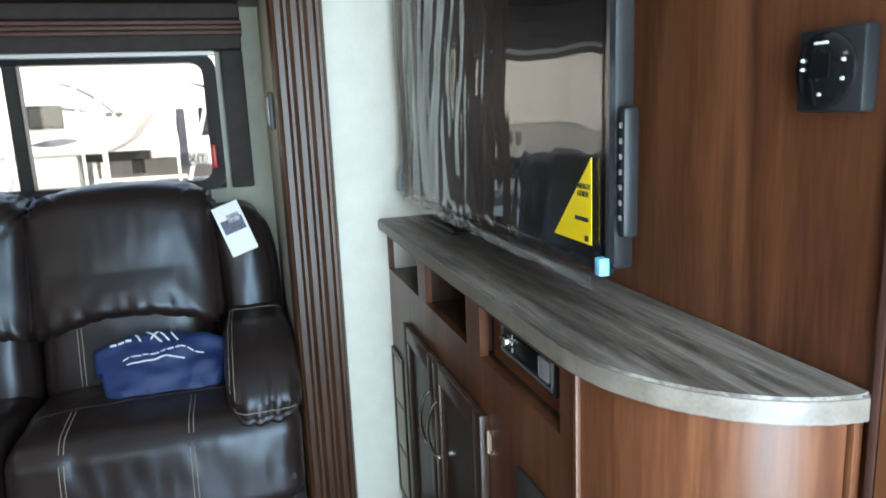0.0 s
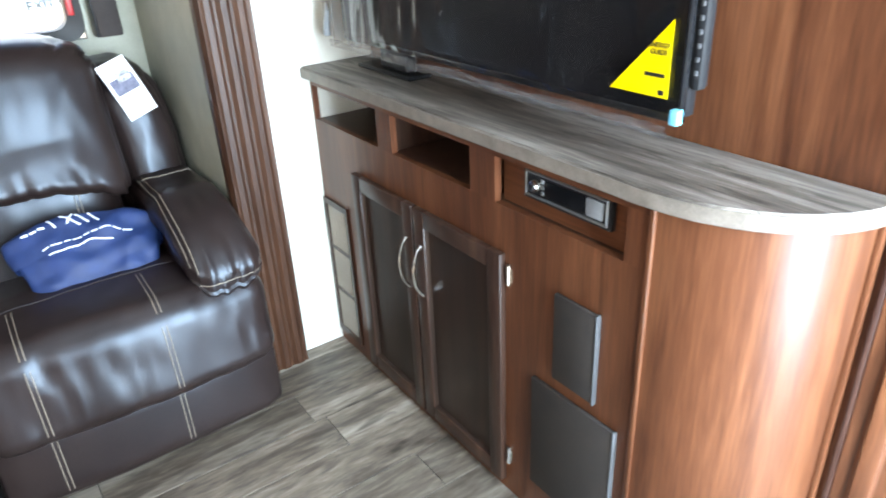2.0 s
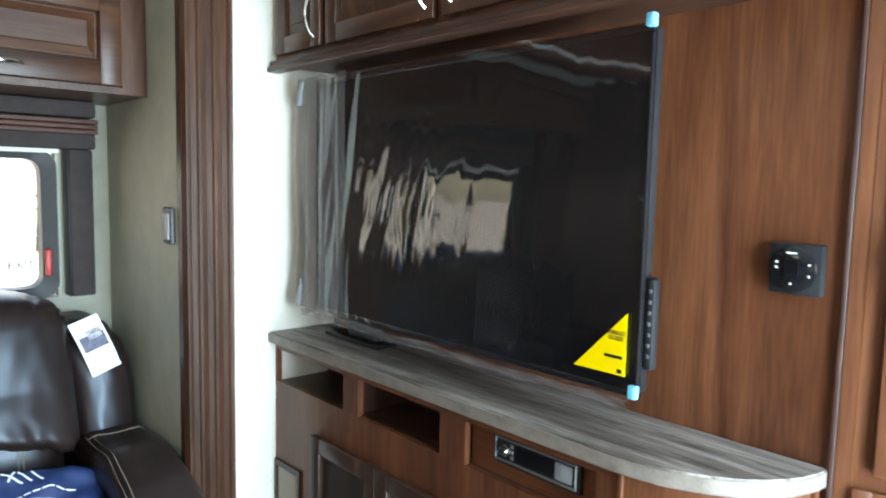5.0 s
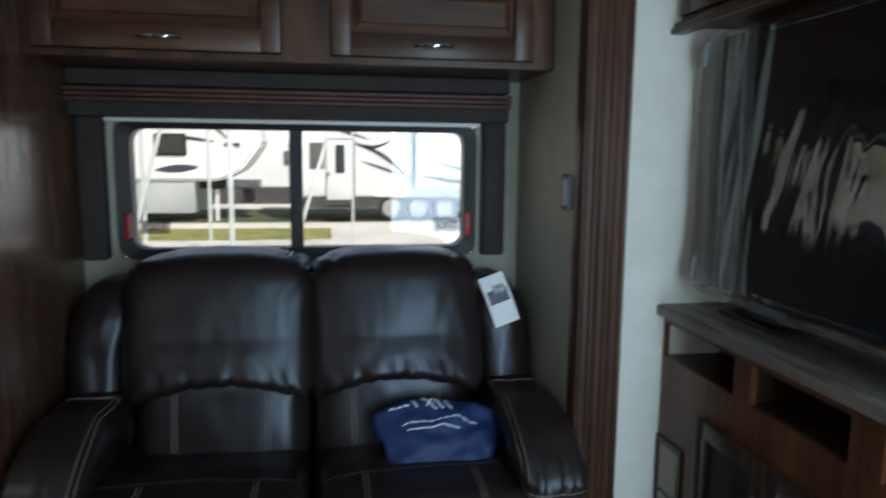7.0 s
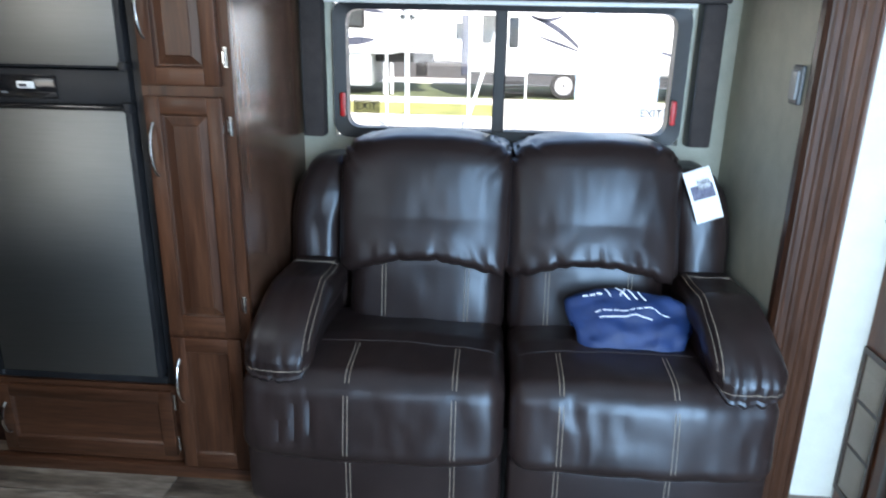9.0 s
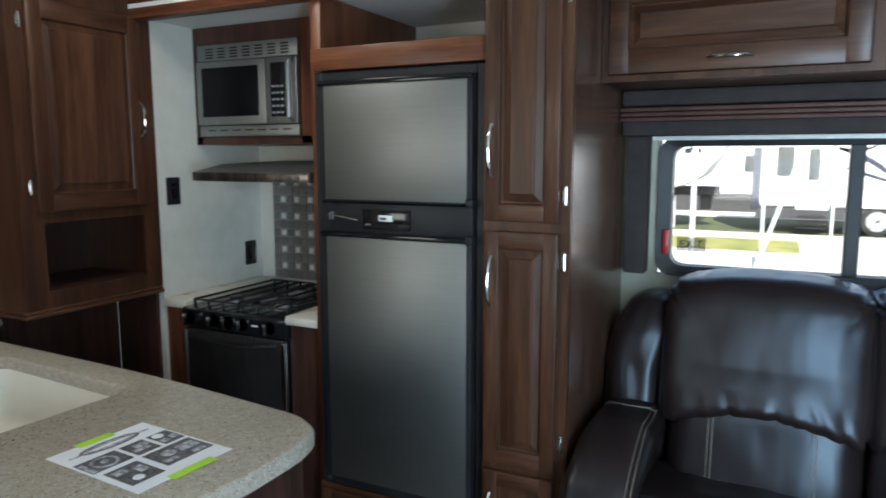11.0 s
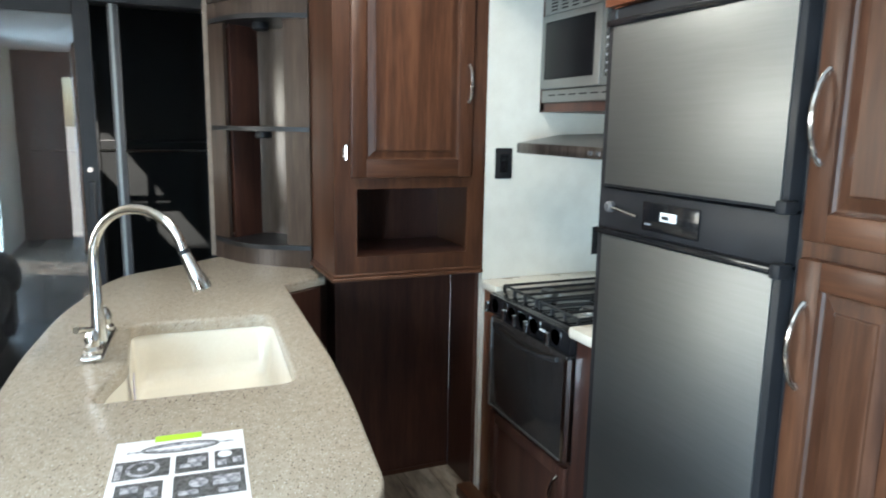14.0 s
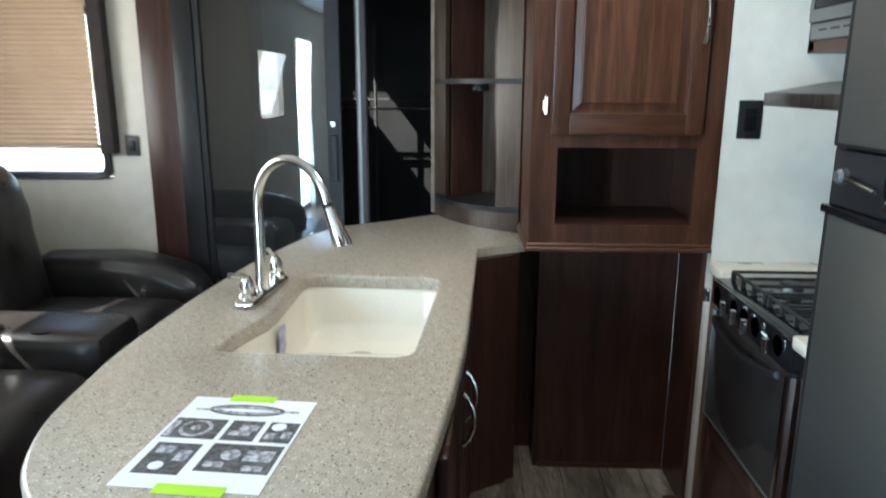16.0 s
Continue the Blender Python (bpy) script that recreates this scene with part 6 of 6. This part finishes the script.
def theatre_sofa():
    t = thing("recliner_sofa", (-3.4, -0.1, 0), "black leather reclining sofa with a cup-holder console", "sofa")
    part("base", box(-4.2, -2.4, -0.6, 0.3, 0.0, 0.3), BLACK, t)
    for n, (a, b) in enumerate(((-4.0, -3.5), (-3.18, -2.6))):
        part("seat", cushion(a, b, -0.3, 0.36, 0.25, 0.5, 0.07, 0.025, 12, None, 0.005, 31.0 + n), BLACKLEATHER, t)
        part("back_cushion", cushion(a, b, -0.68, -0.3, 0.42, 1.1, 0.1, 0.04, 14, lambda p, q, s: (0, -0.05 * s, 0), 0.008, 35.0 + n), BLACKLEATHER, t)
    for n, (a, b) in enumerate(((-4.24, -4.0), (-2.6, -2.36))):
        part("armrest", cushion(a, b, -0.4, 0.39, 0.44, 0.66, 0.075, 0.02, 12, lambda p, q, s: (0, 0, -0.1 * max(0, q) ** 2), 0.005, 40.0 + n), BLACKLEATHER, t)
        part("arm_side", cushion(a + 0.02, b - 0.02, -0.4, 0.36, 0.05, 0.5, 0.03, 0.0, 6), BLACKLEATHER, t)
    c = part("console", cushion(-3.5, -3.18, -0.4, 0.37, 0.1, 0.6, 0.05, 0.01, 10, None, 0.003, 50.0), BLACKLEATHER, t, "padded centre console")
    for x in (-3.42, -3.26):
        part("cup_holder", lathe([(0.045, 0.0), (0.047, 0.006), (0.036, 0.006), (0.034, -0.01)], (x, 0.14, 0.602), 18), BLACK, c)
    t.location.y += 0.14



garage_door()
garage()
west_window()
theatre_sofa()


# ---- outside ----
def wheel(parent, x, y, z, r):
    w = part("wheel", lathe([(r, -0.11), (r, 0.0), (r * 0.94, 0.03), (r * 0.7, 0.04), (r * 0.68, 0.0)], (x, y, z), 28, "y"), TYRE, parent, "black trailer tyre")
    part("rim", lathe([(r * 0.68, 0.0), (r * 0.66, 0.025), (r * 0.6, 0.02)], (x, y, z), 24, "y"), ALLOY, w)
    for k in range(8):
        a = 2 * math.pi * k / 8
        part("spoke", moved(box(-0.025, 0.025, -0.045, -0.02, 0.0, r * 0.64, 0.005), Matrix.Translation((x, y, z)) @ Matrix.Rotation(a, 4, "Y")), ALLOY, w)


def stripe(parent, y, pts, w):
    """A tapering painted swoosh on a trailer's side."""
    bm = bmesh.new()
    n = len(pts)
    up, dn = [], []
    for k, (x, z) in enumerate(pts):
        h = w * math.sin(math.pi * (k + 0.4) / n) * 0.5
        up.append(bm.verts.new((x, y, z + h))), dn.append(bm.verts.new((x, y, z - h)))
    for k in range(n - 1):
        bm.faces.new((up[k], up[k + 1], dn[k + 1], dn[k]))
    part("swoosh", bm, NAVYPAINT, parent, "dark painted swoosh", smooth=0)


def side_trailer():
    t = thing("travel_trailer", (3.5, 22.5, -1.0), "white fifth-wheel trailer with dark swoosh graphics and three axles", "trailer")
    y = 21.0
    part("body", box(-1.35, 9.0, y, y + 2.5, -0.33, 2.7, 0.12, 3), GELCOAT, t)
    part("front_cap", box(-1.42, -1.2, y - 0.03, y + 2.53, -0.4, 1.25, 0.05, 3), NAVYPAINT, t, "dark painted front cap")
    part("skirt", box(-1.3, 8.8, y - 0.02, y + 2.4, -0.62, -0.33), DARKGREY, t)
    part("roof", box(-1.35, 9.0, y + 0.05, y + 2.45, 2.7, 2.78, 0.03), WHITEPLASTIC, t)
    d = part("door", box(-0.36, 0.42, y - 0.03, y, -0.38, 1.34, 0.02), GELCOAT, t)
    part("seal", boxes((-0.39, -0.36, y - 0.02, y, -0.4, 1.37), (0.42, 0.45, y - 0.02, y, -0.4, 1.37), (-0.36, 0.42, y - 0.02, y, 1.34, 1.37)), DARKGREY, d)
    part("door_window", box(-0.1, 0.16, y - 0.042, y - 0.028, 0.4, 1.2, 0.03), TINT, d)
    part("handle", box(-0.33, -0.28, y - 0.06, y - 0.03, 0.3, 0.42, 0.01), BLACK, d)
    for k in range(3):
        part("step", box(-0.3, 0.35, y - 0.4 - 0.0 * k, y - 0.1, -0.55 - 0.14 * k, -0.52 - 0.14 * k), BLACK, t)
    for x0, x1, z0, z1 in ((-0.84, -0.44, 0.5, 1.25),):
        w = part("window", box(x0, x1, y - 0.025, y, z0, z1, 0.02), BLACK, t)
        part("pane", box(x0 + 0.06, x1 - 0.06, y - 0.032, y - 0.024, z0 + 0.06, z1 - 0.06), TINT, w)
    part("slide_box", box(2.2, 6.6, y - 0.5, y, 0.05, 2.3, 0.04), GELCOAT, t)
    part("slide_seal", boxes((2.14, 2.2, y - 0.03, y, 0.0, 2.36), (6.6, 6.66, y - 0.03, y, 0.0, 2.36), (2.2, 6.6, y - 0.03, y, 2.3, 2.36)), DARKGREY, t)
    stripe(t, y - 0.006, [(0.5 + 0.2 * k, 1.2 - 0.035 * k - 0.012 * k * k) for k in range(9)], 0.16)
    stripe(t, y - 0.006, [(1.5 - 0.14 * k, 1.35 - 0.1 * k + 0.012 * k * k) for k in range(9)], 0.1)
    stripe(t, y - 0.506, [(2.25 + 0.25 * k, 0.35 - 0.04 * k) for k in range(8)], 0.14)
    stripe(t, y - 0.006, [(-1.1 + 0.2 * k, 1.95 - 0.06 * k) for k in range(11)], 0.12)
    stripe(t, y - 0.506, [(2.4 + 0.3 * k, 0.85 - 0.09 * k) for k in range(9)], 0.1)
    stripe(t, y - 0.006, [(0.6 + 0.15 * k, 0.75 - 0.05 * k) for k in range(10)], 0.09)
    for x in (1.5, 2.3, 3.1):
        wheel(t, x, y - 0.02, -0.62, 0.38)
    part("fender", box(1.0, 3.6, y - 0.08, y, -0.3, -0.22, 0.03), GELCOAT, t)
    t.location, t.scale = (4.25, 27.4, -1.0), (1.236, 1.236, 1.236)


def nose_trailer():
    t = thing("travel_trailer", (-7.5, 22.0, -1.0), "white fifth-wheel trailer nose with a grey lower skirt", "trailer")
    y = 20.6
    bm = bmesh.new()
    prof = [(-12, 0.15), (-3.9, 0.15), (-3.3, 0.45), (-2.75, 1.2), (-2.9, 2.1), (-3.5, 2.75), (-12, 2.75)]
    a, b = [bm.verts.new((x, y, z)) for x, z in prof], [bm.verts.new((x, y + 2.5, z)) for x, z in prof]
    for k in range(len(prof)):
        bm.faces.new((a[k], a[(k + 1) % 7], b[(k + 1) % 7], b[k]))
    bm.faces.new(a), bm.faces.new(b[::-1])
    bmesh.ops.bevel(bm, geom=bm.edges[:], offset=0.08, segments=3, affect="EDGES")
    part("body", bm, GELCOAT, t, smooth=40)
    part("skirt", box(-12, -4.6, y + 0.1, y + 2.4, -0.75, 0.15, 0.03), SKIRT, t, "grey lower skirt")
    part("hitch", boxes((-4.6, -2.9, y + 0.9, y + 1.5, -0.1, 0.15), (-3.4, -3.1, y + 1.0, y + 1.4, -0.5, -0.1), bevel=0.02), BLACK, t)
    w = part("window", box(-5.6, -4.75, y - 0.03, y, 0.85, 1.45, 0.04), BLACK, t)
    part("pane", box(-5.52, -4.83, y - 0.036, y - 0.028, 0.92, 1.38), TINT, w)
    for x in (-3.75, -3.5):
        part("marker_window", box(x, x + 0.18, y - 0.02, y, 1.1, 1.22, 0.02), TINT, t)
    stripe(t, y - 0.006, [(-5.2 + 0.15 * k, 1.4 - 0.02 * k) for k in range(9)], 0.1)
    stripe(t, y - 0.006, [(-5.6 + 0.16 * k, 0.45 + 0.012 * k) for k in range(8)], 0.22)
    for x in (-4.3, -4.1):
        part("landing_leg", box(x, x + 0.1, y + 0.4, y + 0.5, -1.0, -0.1), WHITEPLASTIC, t)
    stripe(t, y - 0.006, [(-5.0 + 0.2 * k, 2.0 - 0.015 * k * k) for k in range(10)], 0.1)
    t.location, t.scale = (-8.6, 27.1, -1.0), (1.236, 1.236, 1.236)


def frame_posts():
    t = thing("pipe_frame", (-2.5, 17, -1.0), "pale galvanised pipe frame standing on the lot", "frame")
    for x, y, r in ((-2.62, 16.4, 0.055), (-3.25, 17.5, 0.035), (-1.25, 17.2, 0.035), (0.1, 17.5, 0.03), (-4.6, 17.0, 0.05)):
        part("upright", tube([(x, y, -1.0), (x, y, 3.2)], r, 10), GALV, t)
    for a, b in (((-4.75, 16.4, -0.6), (-3.9, 16.6, 2.6)), ((-1.35, 16.9, -1.0), (-0.5, 17.1, 1.8)), ((-2.1, 17.2, 3.0), (-1.25, 17.2, 3.0))):
        part("brace", tube([a, b], 0.045, 10), GALV, t)


def outdoors():
    setting("lawn_strip", box(-16, -0.4, 20.3, 23.2, -1.0, -0.985), LAWN, "sunlit yellow-green grass strip")
    setting("shade_strip", box(-16, 12, 25.2, 31, -1.0, -0.99), LAWNSHADE, "grass strip painted dark for the shade under the trailers")
    side_trailer()
    nose_trailer()
    frame_posts()
    t = thing("travel_trailer", (-1.5, 34, -1.0), "distant white travel trailer behind the others", "trailer")
    part("body", box(-8, 6, 34, 36, -0.2, 2.4, 0.1), GELCOAT, t)
    part("skirt", box(-7.8, 5.8, 34.1, 35.9, -1.0, -0.2), DARKGREY, t)
    w = part("window", box(-2.5, -1.8, 33.97, 34.0, 0.8, 1.5, 0.03), TINT, t)



outdoors()


# ---- floor planks ----
def floor_planks():
    random.seed(4)
    floor = bpy.data.objects["floor"]
    width, gap, lengths = 0.152, 0.0025, (1.22, 0.9, 0.6)
    meshes = {}
    for L in lengths:
        bm = box(-L / 2 + gap / 2, L / 2 - gap / 2, -width / 2 + gap / 2, width / 2 - gap / 2, 0.0, 0.004, 0.001, 1)
        me = bpy.data.meshes.new("plank")
        bm.to_mesh(me)
        bm.free()
        me.materials.append(PLANK)
        meshes[L] = me
    y = -0.07
    while y < 2.62:
        x = -3.9 - random.random() * 0.9
        while x < 1.4:
            L = random.choice(lengths)
            ob = new("plank", meshes[L])
            ob.location = (x + L / 2, y, 0.0)
            ob.parent = floor
            ob.matrix_parent_inverse = Matrix.Translation(floor.location).inverted()
            x += L
        y += width


floor_planks()
